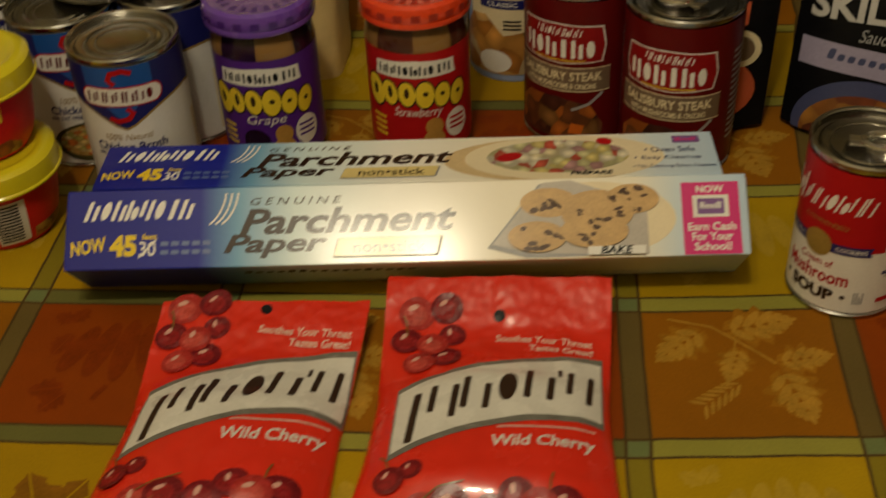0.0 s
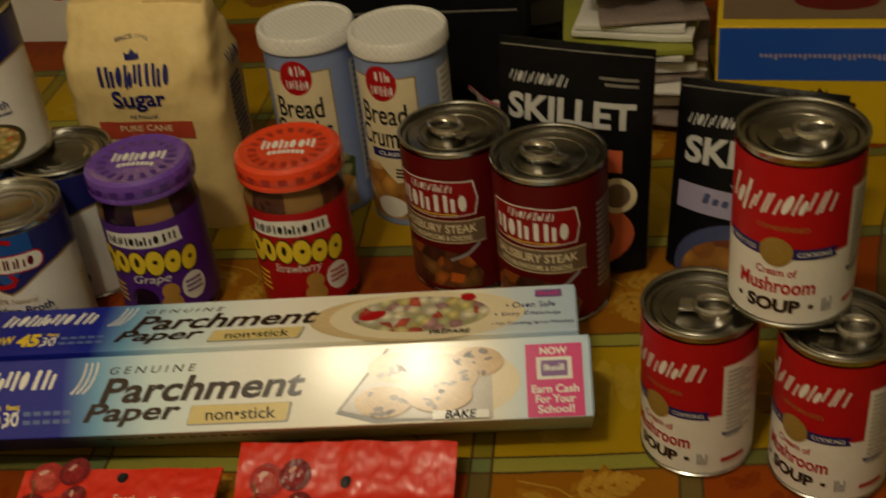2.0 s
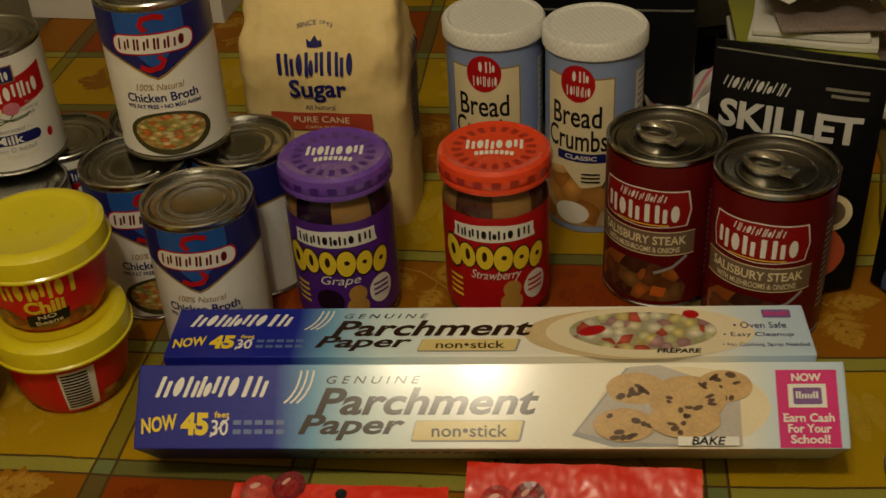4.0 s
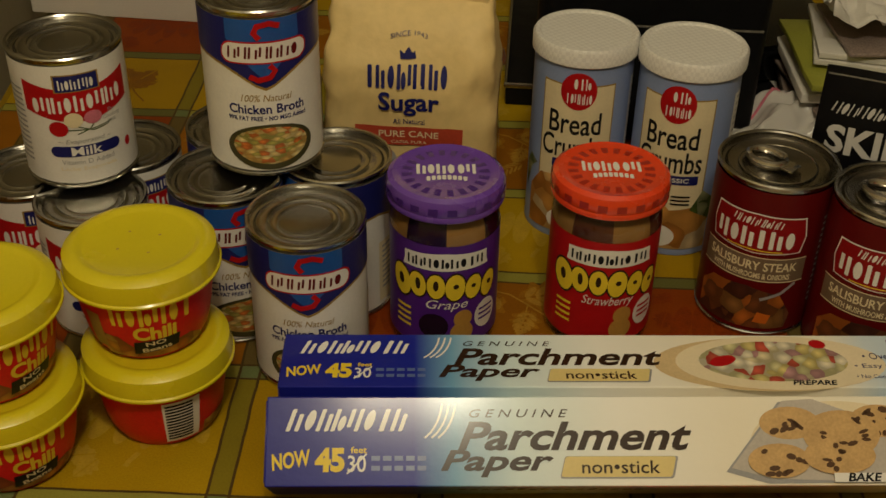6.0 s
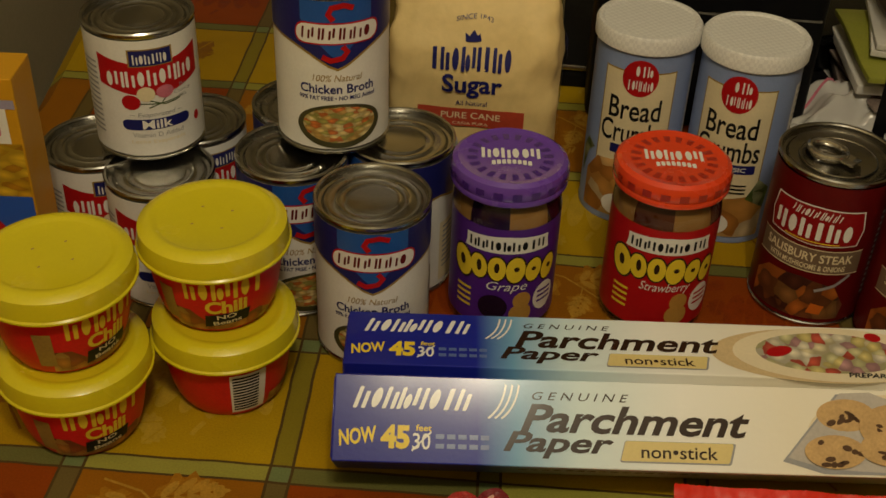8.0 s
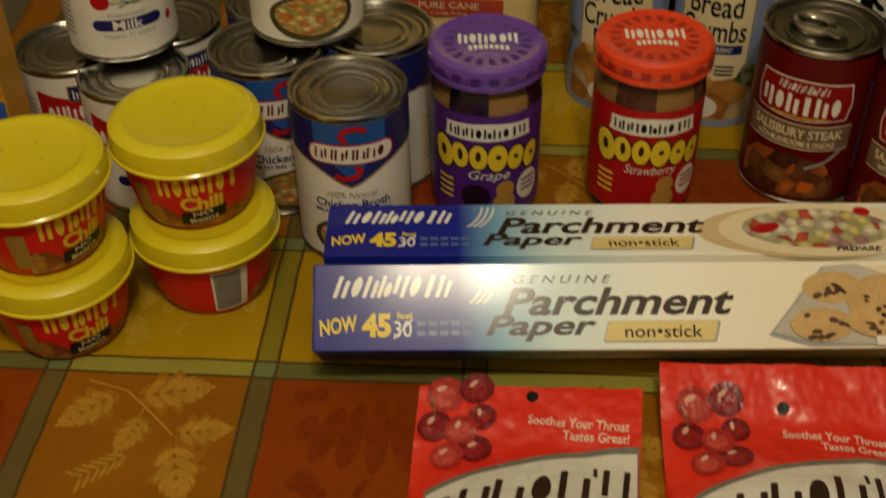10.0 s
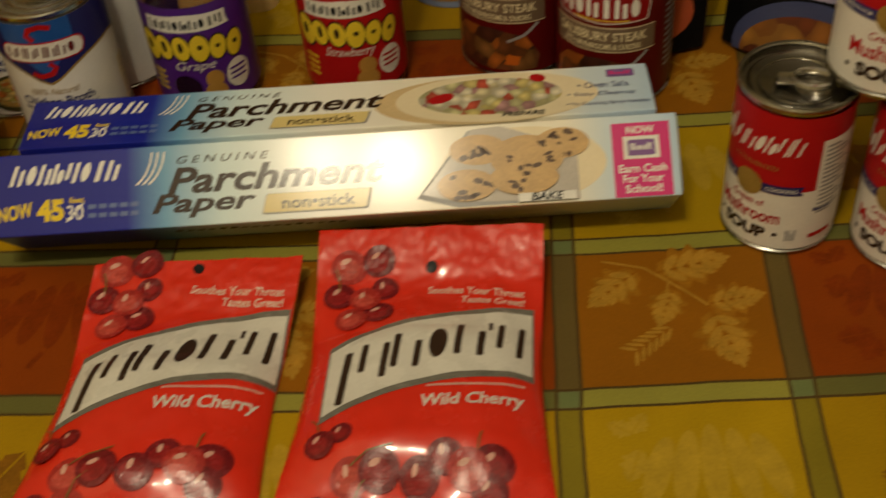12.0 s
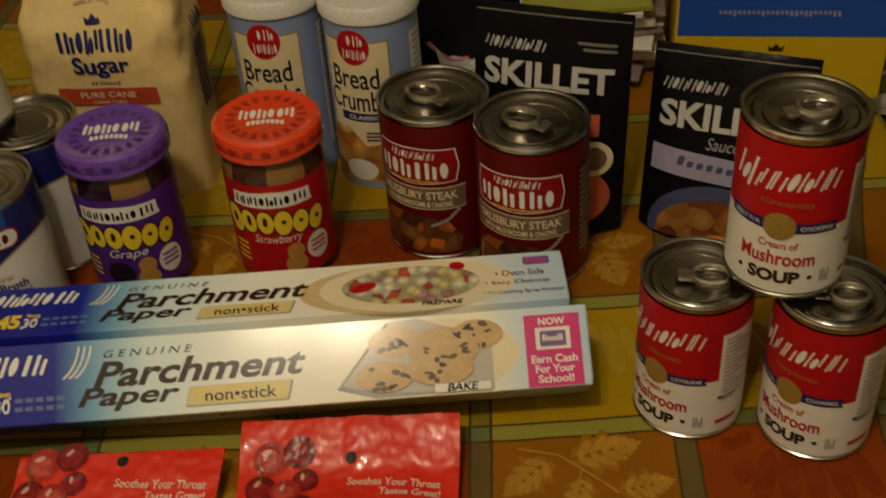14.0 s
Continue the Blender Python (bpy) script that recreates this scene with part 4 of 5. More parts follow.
def chili_cup(m):
    t = thing("chili_cup", m, "red chili cup with a yellow plastic lid", "chili cup", "stacked chili cups", size=(1.003, 1.21))
    rb, rt, h = 0.0315, 0.0415, 0.0525
    at = lambda v: rb + (rt - rb) * min(max(v / 0.040, 0), 1) ** 0.55
    cup = [(0, 0.0025), (rb - 0.006, 0.0025), (rb - 0.004, 0.0), (rb - 0.001, 0.0005)] + [(at(0.040 * k / 8), 0.002 + 0.040 * k / 8) for k in range(9)] + [(rt - 0.004, 0.043)]
    body = part("cup", lathe(cup), CUPRED, t, "red printed plastic cup")
    rl = 0.0455
    lid = [(rl - 0.003, 0.0385), (rl - 0.0006, 0.0382), (rl + 0.0004, 0.0390), (rl + 0.0004, 0.0400), (rl - 0.0006, 0.0408), (rl - 0.0010, 0.0465), (rl - 0.0018, 0.0500), (rl - 0.0050, 0.0520), (rl - 0.0085, 0.0527), (rl - 0.0105, 0.0525), (rl - 0.0125, 0.0517), (rl - 0.0140, 0.0513), (0.006, 0.0513), (0, 0.0513)]
    cap = part("lid", lathe(lid, 96), LEMON, t, "yellow plastic snap lid")
    print_on("vent_hole", [oval(0.013 * math.cos(a), 0.013 * math.sin(a), 0.001, 0.0007, 8) for a in (0.3, 1.87, 3.44, 5.01)], top_plane(0.0513), GOLD, cap, 1)
    on = round_side(lambda v: at(v - 0.002) + 0.0001)
    print_on("brand_mark", mark_row(-0.0235, 0.0250, 0.0235, 0.0370, "noduoi", 0.36), on, YELLOW, body, 2)
    print_on("lettering", lettering("Chili", 0, 0.0200, 0.025, 0.0088, bold=0.04), on, YELLOW, body, 2)
    print_on("plate", [[(-0.014, 0.006), (0.0135, 0.009), (0.0145, 0.0165), (-0.013, 0.0145)]], on, BLACK, body, 3)
    print_on("lettering", lettering("NO\nBeans", 0, 0.0115, 0.018, 0.0068, bold=0.02, turn=6), on, CREAM, body, 4)
    print_on("chili_picture", [[(-0.034, 0.003), (0.034, 0.003), (0.032, 0.008), (0.022, 0.0125), (-0.012, 0.0095), (-0.022, 0.0175), (-0.032, 0.018)]], on, CHILI, body, 1)
    print_on("gold_tag", [rect(-0.041, 0.008, -0.031, 0.030)], on, GOLD, body, 2)
    print_on("code_panel", [rect(0.100, 0.005, 0.122, 0.034)], on, WHITE, body, 2)
    print_on("code_print", [rect(0.1015, 0.007 + 0.0022 * k, 0.1175, 0.0083 + 0.0022 * k) for k in range(12)], on, BLACK, body, 3)
    print_on("picture_patch", [rect(0.126, 0.004, 0.16, 0.012)], on, CHILI, body, 2)
    return t


cup = chili_cup(pose(-0.3291, 0.1632, 0, 0, 0, 23 - 157))
copy_thing(cup, pose(-0.3333, 0.1703, 0.0623, 0, 0, 23))
copy_thing(cup, pose(-0.4079, 0.1164, 0, 0, 0, 42))
copy_thing(cup, pose(-0.4115, 0.1211, 0.0623, 0, 0, 60))

# ---- parchment cartons ----
CARTON_L, CARTON_W = 0.386, 0.046
FOIL = along("carton_print", ((0.0, (0.010, 0.014, 0.24)), (0.20, (0.012, 0.020, 0.30)), (0.255, (0.16, 0.36, 0.58)), (0.34, (0.62, 0.76, 0.80)), (0.48, (0.84, 0.84, 0.80)), (0.64, (0.82, 0.77, 0.64)), (0.84, (0.82, 0.78, 0.66)), (0.90, (0.58, 0.68, 0.76)), (1.0, (0.46, 0.60, 0.76))), CARTON_L, rough=0.26, bump=0.5)
glossy(FOIL)
C_WHITE = glossy(surface("varnished_white", (0.76, 0.75, 0.72), 0.3, vary=0.05, bump=0.05))
C_BROWN = glossy(surface("varnished_brown", (0.030, 0.014, 0.007), 0.3, bump=0.05))
C_YELLOW = glossy(surface("varnished_yellow", (0.78, 0.58, 0.03), 0.3, vary=0.05, bump=0.05))
C_CREAM = glossy(surface("varnished_cream", (0.76, 0.66, 0.46), 0.3, vary=0.05, bump=0.05))
C_PINK = glossy(surface("varnished_pink", (0.62, 0.03, 0.20), 0.3, vary=0.05, bump=0.05))
COOKIE = surface("cookie_print", (0.54, 0.35, 0.15), 0.35, vary=0.2, scale=120)
CHIP = surface("chip_print", (0.09, 0.045, 0.02), 0.35)
SHEET = surface("paper_print", (0.48, 0.44, 0.40), 0.35, vary=0.1)
SALAD = picture("salad_print", ((0.66, 0.58, 0.36), (0.55, 0.10, 0.06), (0.62, 0.52, 0.20), (0.50, 0.28, 0.28), (0.70, 0.64, 0.48), (0.60, 0.56, 0.30), (0.72, 0.66, 0.50)), 130)
TAN = surface("tan_print", (0.62, 0.47, 0.26), 0.30)
LILAC = surface("lilac_print", (0.20, 0.10, 0.30), 0.35)


C_PALE = glossy(surface("varnished_pale_yellow", (0.70, 0.57, 0.24), 0.3, vary=0.05, bump=0.05))
for print_made in (COOKIE, CHIP, SHEET, SALAD, TAN, LILAC):
    glossy(print_made)


def carton_face(t, place, w, baked, pictures=True):
    k = w / 0.046
    s = lambda v: v * k
    print_on("brand_mark", mark_row(0.010, s(0.0280), 0.072, s(0.0395), "nonduoin", 0.34, 0.35), place, C_WHITE, t, 2)
    for n in range(3):
        arc = [(0.076 + 0.0035 * n + 0.016 * math.cos(a), s(0.046) - 0.0235 * k * math.sin(a)) for a in [0.15 + 0.09 * q for q in range(12)]]
        print_on("swoosh", ribbon(arc, 0.0011), place, C_WHITE, t, 2)
    print_on("lettering", lettering("NOW", 0.0135, s(0.0135), 0.0205, s(0.0085), bold=0.03, turn=8, slant=0.1), place, C_YELLOW, t, 2)
    print_on("lettering", lettering("45", 0.0335, s(0.0135), 0.0155, s(0.0125), bold=0.05), place, C_YELLOW, t, 2)
    print_on("lettering", lettering("feet", 0.0485, s(0.0185), 0.0085, s(0.0034), bold=0.02), place, C_YELLOW, t, 2)
    print_on("lettering", lettering("30", 0.0475, s(0.0115), 0.0095, s(0.0085), bold=0.01), place, C_WHITE, t, 2)
    print_on("strike", stroke([(0.0425, s(0.0065)), (0.0525, s(0.0165))], 0.0009), place, C_WHITE, t, 3)
    print_on("small_print", [rect(0.055 + 0.006 * i, s(0.008 + 0.005 * j), 0.0595 + 0.006 * i, s(0.0105 + 0.005 * j)) for i in range(5) for j in range(2)], place, surface("faint_blue_print", (0.10, 0.15, 0.36), 0.3), t, 2)
    print_on("lettering", lettering("G E N U I N E", 0.132, s(0.0372), 0.052, s(0.0042), slant=0.3), place, C_BROWN, t, 2)
    print_on("lettering", lettering("Parchment", 0.1615, s(0.0255), 0.123, s(0.0148), bold=0.025, slant=0.3), place, C_BROWN, t, 2)
    print_on("lettering", lettering("Paper", 0.1205, s(0.0115), 0.059, s(0.0138), bold=0.025, slant=0.3), place, C_BROWN, t, 2)
    print_on("plate_edge", [soft_rect(0.1530, s(0.0038), 0.2125, s(0.0152), 0.0012, 0.25)], place, GREY, t, 2)
    print_on("plate", [soft_rect(0.1536, s(0.0046), 0.2115, s(0.0150), 0.0012, 0.25)], place, C_PALE, t, 3)
    print_on("lettering", lettering("non\u2022stick", 0.1850, s(0.0096), 0.041, s(0.0066), bold=0.01), place, C_BROWN, t, 4)
    if not pictures:
        return
    if baked:
        print_on("print_glow", [oval(0.300, s(0.022), 0.046, 0.0215 * k, 36)], place, C_CREAM, t, 1)
        print_on("sheet_shadow", [[(0.240, s(0.007)), (0.262, s(0.001)), (0.330, s(0.0015)), (0.322, s(0.022)), (0.285, s(0.043)), (0.270, s(0.043))]], place, GREY, t, 2)
        print_on("sheet", [[(0.243, s(0.009)), (0.264, s(0.0035)), (0.330, s(0.0015)), (0.330, s(0.030)), (0.288, s(0.0445)), (0.272, s(0.0435))]], place, SHEET, t, 3)
        rnd = random.Random(5)
        for n, (cu, cv, a, b) in enumerate(((0.275, 0.032, 0.016, 0.0085), (0.322, 0.033, 0.015, 0.0085), (0.302, 0.026, 0.0205, 0.0125), (0.268, 0.0125, 0.0165, 0.0088), (0.300, 0.015, 0.019, 0.0095))):
            print_on("cookie", [oval(cu, s(cv), a, b * k)], place, COOKIE, t, 4 + 2 * n)
            for _ in range(9):
                g, f = rnd.uniform(0, 6.28), math.sqrt(rnd.uniform(0.02, 0.7))
                print_on("chip", [oval_turned(cu + a * f * math.cos(g), s(cv) + b * k * f * math.sin(g), rnd.uniform(0.0014, 0.0032), rnd.uniform(0.0009, 0.0018), rnd.uniform(-40, 40), 7)], place, CHIP, t, 5 + 2 * n)
        print_on("caption_plate", [rect(0.296, s(0.0015), 0.328, s(0.0062))], place, C_WHITE, t, 15)
        print_on("lettering", lettering("BAKE", 0.312, s(0.0040), 0.018, s(0.0044), bold=0.03, slant=0.2), place, BLACK, t, 16)
        print_on("pink_panel", [rect(0.3495, s(0.0006), 0.3815, s(0.0415))], place, C_PINK, t, 3)
        print_on("lettering", lettering("NOW", 0.3655, s(0.0375), 0.0155, s(0.0042), bold=0.03), place, C_WHITE, t, 4)
        print_on("coupon", [rect(0.3555, s(0.0215), 0.3755, s(0.0340))], place, C_WHITE, t, 4)
        print_on("coupon_mark", [soft_rect(0.3580, s(0.0232), 0.3730, s(0.0320), 0.001)], place, LILAC, t, 5)
        print_on("brand_mark", bars(0.3595, s(0.0262), 0.3715, s(0.0300), 8, seed=3), place, C_WHITE, t, 6)
        for q, line in enumerate(("Earn Cash", "For Your", "School!")):
            print_on("lettering", lettering(line, 0.3655, s(0.0162 - 0.0056 * q), (0.0265, 0.0225, 0.0205)[q], s(0.0046), bold=0.025), place, C_WHITE, t, 4)
    else:
        print_on("print_glow", [oval(0.285, s(0.020), 0.068, 0.0235 * k, 40)], place, TAN, t, 1)
        print_on("print_glow", [oval(0.292, s(0.021), 0.062, 0.0235 * k, 40)], place, C_CREAM, t, 2)
        print_on("salad_picture", [oval(0.288, s(0.022), 0.044, 0.0175 * k, 36)], place, SALAD, t, 3)
        print_on("tomato", [oval_turned(0.258, s(0.022), 0.0085, 0.0042 * k, 20, 16)], place, RED, t, 4)
        print_on("tomato", [oval_turned(0.318, s(0.037), 0.0050, 0.0038 * k, -10, 16)], place, RED, t, 4)
        print_on("lettering", lettering("PREPARE", 0.3075, s(0.0035), 0.026, s(0.0040), bold=0.03, slant=0.2), place, BLACK, t, 4)
        print_on("coupon_mark", [soft_rect(0.3605, s(0.0335), 0.3775, s(0.0410), 0.001)], place, LILAC, t, 3)
        print_on("brand_mark", bars(0.3625, s(0.0355), 0.3755, s(0.0390), 8, seed=3), place, C_PINK, t, 4)
        for q, (line, u, wd) in enumerate((("\u2022 Oven Safe", 0.3575, 0.031), ("\u2022 Easy Cleanup", 0.3555, 0.041), ("\u2022 No Cooking Spray Needed", 0.3585, 0.050))):
            print_on("lettering", lettering(line, u, s(0.0265 - 0.009 * q), wd, s(0.0056 - 0.0008 * q)), place, NAVY, t, 3)


def carton(m, baked, label, size):
    t = thing("paper_carton", m, label, "carton", "parchment paper cartons", size)
    L, w = CARTON_L, CARTON_W
    body = part("carton_body", block(0, L, 0, w, -w, 0, 0.0007), FOIL, t, "glossy printed cardboard", smooth=False)
    for x0 in (-0.0006, L - 0.0002):
        part("end_flap", block(x0, x0 + 0.0008, 0.002, w - 0.002, -w + 0.002, -0.0015, 0.0002), FOIL, t)
    carton_face(body, top_plane(0.0), w, baked)
    print_on("small_print", bars(0.100, 0.030, 0.200, 0.036, 16, 0.3, seed=6), lambda u, v, d: (u, -d, v - w), C_BROWN, body, 2)
    print_on("small_print", bars(0.225, 0.010, 0.330, 0.013, 24, 0.0, seed=9), lambda u, v, d: (u, -d, v - w), GREY, body, 2)
    return t


carton(pose(-0.2451, 0.0678, 0.0389, 39.1, 0, 5.69), True, "long blue parchment paper carton leaning, with cookie picture", (1.056, 1.074, 1.074))
carton(pose(-0.2504, 0.1379, 0.0494, 0, 0, 5.52), False, "long blue parchment paper carton lying flat, with salad picture", (1.037, 1.074, 1.074))

# ---- candy bags ----
BAGRED = surface("glossy_red_film", (0.66, 0.026, 0.010), 0.24, vary=0.06, scale=40, bump=0.12, fine=110, coat=0.5, distance=0.0008)
CHERRY = surface("cherry_print", (0.16, 0.008, 0.012), 0.26, vary=0.35, scale=150)
PALECHERRY = surface("pale_cherry_print", (0.36, 0.025, 0.020), 0.26, vary=0.3, scale=150)
MIDCHERRY = surface("mid_cherry_print", (0.25, 0.012, 0.014), 0.26, vary=0.35, scale=150)
ROSECHERRY = surface("rose_cherry_print", (0.46, 0.060, 0.045), 0.26, vary=0.3, scale=150)
SHINE = surface("shine_print", (0.62, 0.34, 0.28), 0.26)
BAGRED.node_tree.nodes["Principled BSDF"].inputs["Coat Roughness"].default_value = 0.035
BAGTEXT = surface("pale_pink_print", (0.70, 0.50, 0.42), 0.26, vary=0.06)
BANNER = surface("banner_print", (0.62, 0.60, 0.55), 0.28, vary=0.08)
SILVER = surface("silver_print", (0.16, 0.15, 0.13), 0.24, vary=0.3, scale=80)


def candy_bag(m, seed, lean, shift, curl, half):
    t = thing("candy_bag", m, "glossy red cherry throat drops bag lying flat", "candy bag", "throat drop bags", size=(1.07, 1))
    W, H = half, 0.0955

    def width(v):
        return W * (1 - 0.03 * math.sin(math.pi * (v + H) / (2 * H)) ** 2 + 0.12 * max(0.0, (0.02 - v) / (H + 0.02)) ** 1.4)

    def lifted(v):
        return 0.016 * max(0.0, (v - 0.03) / 0.058) + curl * max(0.0, v - 0.068)

    def height(u, v):
        a = min(abs(u) / width(v), 1)
        b = max(0.0, min(1.0, (0.066 - v) / 0.05)) if v > 0 else max(0.0, min(1.0, (v + 0.078) / 0.04))
        b = b * b * (3 - 2 * b)
        z = 0.003 + 0.0190 * b * (1 - a ** 2.6) ** 0.75
        z += lifted(v)
        p = Vector((u * 42 + seed, v * 34, seed * 3.1))
        z += 0.0018 * noise.noise(p) + 0.0005 * noise.noise(p * 2.9)
        if v > 0.064:
            z += 0.0006 * noise.noise(Vector((u * 100, v * 140, seed))) + 0.0006 * noise.noise(Vector((u * 330, v * 260, seed)))
        if v < -0.062:
            z += 0.0035 * math.sin(u * 95 + seed) * (-0.062 - v) / 0.026
        return max(z, 0.0012)

    bm = bmesh.new()
    nu, nv = 84, 124
    top = [[bm.verts.new((width(-H + 2 * H * j / nv) * (-1 + 2 * i / nu), -H + 2 * H * j / nv + (0.0007 * (i % 2) if j in (0, nv) else 0), height(width(-H + 2 * H * j / nv) * (-1 + 2 * i / nu), -H + 2 * H * j / nv))) for j in range(nv + 1)] for i in range(nu + 1)]
    low = [[bm.verts.new((v.co.x * 0.998, v.co.y * 0.998, max(0.0004, min(v.co.z - 0.0006, lifted(v.co.y))))) for v in line] for line in top]
    for i in range(nu):
        for j in range(nv):
            bm.faces.new((top[i][j], top[i + 1][j], top[i + 1][j + 1], top[i][j + 1]))
            bm.faces.new((low[i][j], low[i][j + 1], low[i + 1][j + 1], low[i + 1][j]))
    ring = [(i, 0) for i in range(nu)] + [(nu, j) for j in range(nv)] + [(i, nv) for i in range(nu, 0, -1)] + [(0, j) for j in range(nv, 0, -1)]
    for (a, b), (c, d) in zip(ring, ring[1:] + ring[:1]):
        bm.faces.new((top[a][b], low[a][b], low[c][d], top[c][d]))
    for v in bm.verts:
        v.co.x += lean * v.co.y
    film = part("bag_film", bm, BAGRED, t, "shiny red plastic film")
    on = lambda u, v, d: (u + lean * (v + shift), v + shift, height(u, v + shift) + d + 0.00012)
    q = 0.002
    print_on("hang_hole", [oval(0.001, 0.0755, 0.0032, 0.0030, 14)], on, BLACK, film, 2)
    middle_line = lambda u: 0.0155 + 0.2455 * (u - 0.005) - 2.31 * (u - 0.005) ** 2

    def band_of(lo, hi, u0, u1, n=18):
        us = [u0 + (u1 - u0) * k / n for k in range(n + 1)]
        mid = middle_line
        return [[(a, mid(a) + lo) for a in us] + [(a, mid(a) + hi) for a in reversed(us)]]
    print_on("silver_edge", band_of(-0.0250, 0.0250, -0.0485, 0.0565), on, SILVER, film, 2)
    print_on("banner", band_of(-0.0210, 0.0210, -0.0475, 0.0555), on, BANNER, film, 3)
    glyphs = []
    for n, (u, wide) in enumerate(((-0.045, 0.011), (-0.032, 0.0145), (-0.0155, 0.0145), (0.001, 0.013), (0.016, 0.0150), (0.037, 0.0135))):
        middle = middle_line(u + wide / 2) - (0.003 if n == 0 else 0.0)
        tall = 0.033 if n == 0 else 0.0215
        glyphs += mark_row(u, middle - tall / 2, u + wide, middle + tall / 2, "iunonu"[n], 0.24 if n else 0.30, 0.08, gap=0.0)
    print_on("brand_mark", glyphs, on, BROWN, film, 4)
    print_on("brand_mark", [rect(0.0335, 0.0265, 0.0355, 0.0330)], on, BROWN, film, 4)
    print_on("lettering", lettering("Soothes Your Throat", 0.0255, 0.0600, 0.052, 0.0052, bold=0.02, turn=-5), on, BAGTEXT, film, 3)
    print_on("lettering", lettering("Tastes Great!", 0.0345, 0.0525, 0.034, 0.0052, bold=0.02, turn=-5), on, BAGTEXT, film, 3)
    print_on("small_print", [[(0.004, -0.0120), (0.052, -0.0085), (0.052, -0.0072), (0.004, -0.0107)]], on, SHINE, film, 3)
    print_on("lettering", lettering("Wild Cherry", 0.0270, -0.0200, 0.050, 0.0098, bold=0.02, slant=0.2, turn=4), on, BANNER, film, 3)
    print_on("lettering", lettering("30 Throat Drops", 0.0245, -0.0790, 0.056, 0.0075, bold=0.02, turn=-2), on, BAGTEXT, film, 3)
    fruit = ((-0.044, 0.078, 0.010), (-0.028, 0.081, 0.009), (-0.048, 0.060, 0.0088), (-0.034, 0.0575, 0.0085), (-0.024, 0.0655, 0.0075), (-0.026, 0.0475, 0.0085), (-0.040, 0.043, 0.0085),
             (-0.046, -0.024, 0.0075), (-0.036, -0.019, 0.006), (-0.030, -0.0405, 0.0095), (-0.016, -0.0385, 0.010), (-0.0455, -0.0565, 0.0095), (-0.029, -0.0575, 0.0115), (0.003, -0.0415, 0.0095), (0.015, -0.0330, 0.0085), (0.026, -0.0385, 0.010), (0.038, -0.0355, 0.010), (0.036, -0.0475, 0.009))
    for n, (u, v, r) in enumerate(fruit):
        v -= 0.018 if v < 0 else 0.002
        lay = 2 + 3 * (n % 4)
        dark, mid = (CHERRY, MIDCHERRY) if n % 3 else (PALECHERRY, ROSECHERRY)
        print_on("cherry", [oval(u, v, r, r * 0.94, 22)], on, dark, film, lay)
        print_on("cherry_glow", [oval(u - r * 0.08, v - r * 0.10, r * 0.66, r * 0.58, 18)], on, mid, film, lay + 1)
        print_on("cherry_shine", [oval_turned(u - r * 0.22, v + r * 0.30, r * 0.30, r * 0.15, 25 + 17 * (n % 5), 9)], on, SHINE, film, lay + 2)
    for n, (u, v, du, dv) in enumerate(((-0.048, 0.062, -0.003, 0.014), (-0.030, -0.036, 0.02, 0.008), (-0.046, -0.02, -0.006, 0.012), (0.030, -0.034, 0.002, 0.013), (-0.028, -0.052, 0.008, 0.012))):
        v -= 0.018 if v < 0 else 0.002
        print_on("stalk", stroke([(u, v), (u + du * 0.4, v + dv * 0.7), (u + du, v + dv)], 0.0008), on, surface("stalk_print", (0.16, 0.10, 0.02), 0.3), film, 9)
    return t


candy_bag(pose(-0.1245, -0.0340, 0, 0, 0, 5.0), 1.3, 0.10, 0.015, 0.0, 0.0580)
candy_bag(pose(0.0165, -0.0105, 0.0, 0, 0, 3.2), 4.1, 0.03, -0.001, 0.24, 0.0620)

# ---- sugar bag ----
KRAFT = surface("cream_paper", (0.70, 0.53, 0.235), 0.62, vary=0.08, scale=30, bump=0.35, fine=160, distance=0.0012)


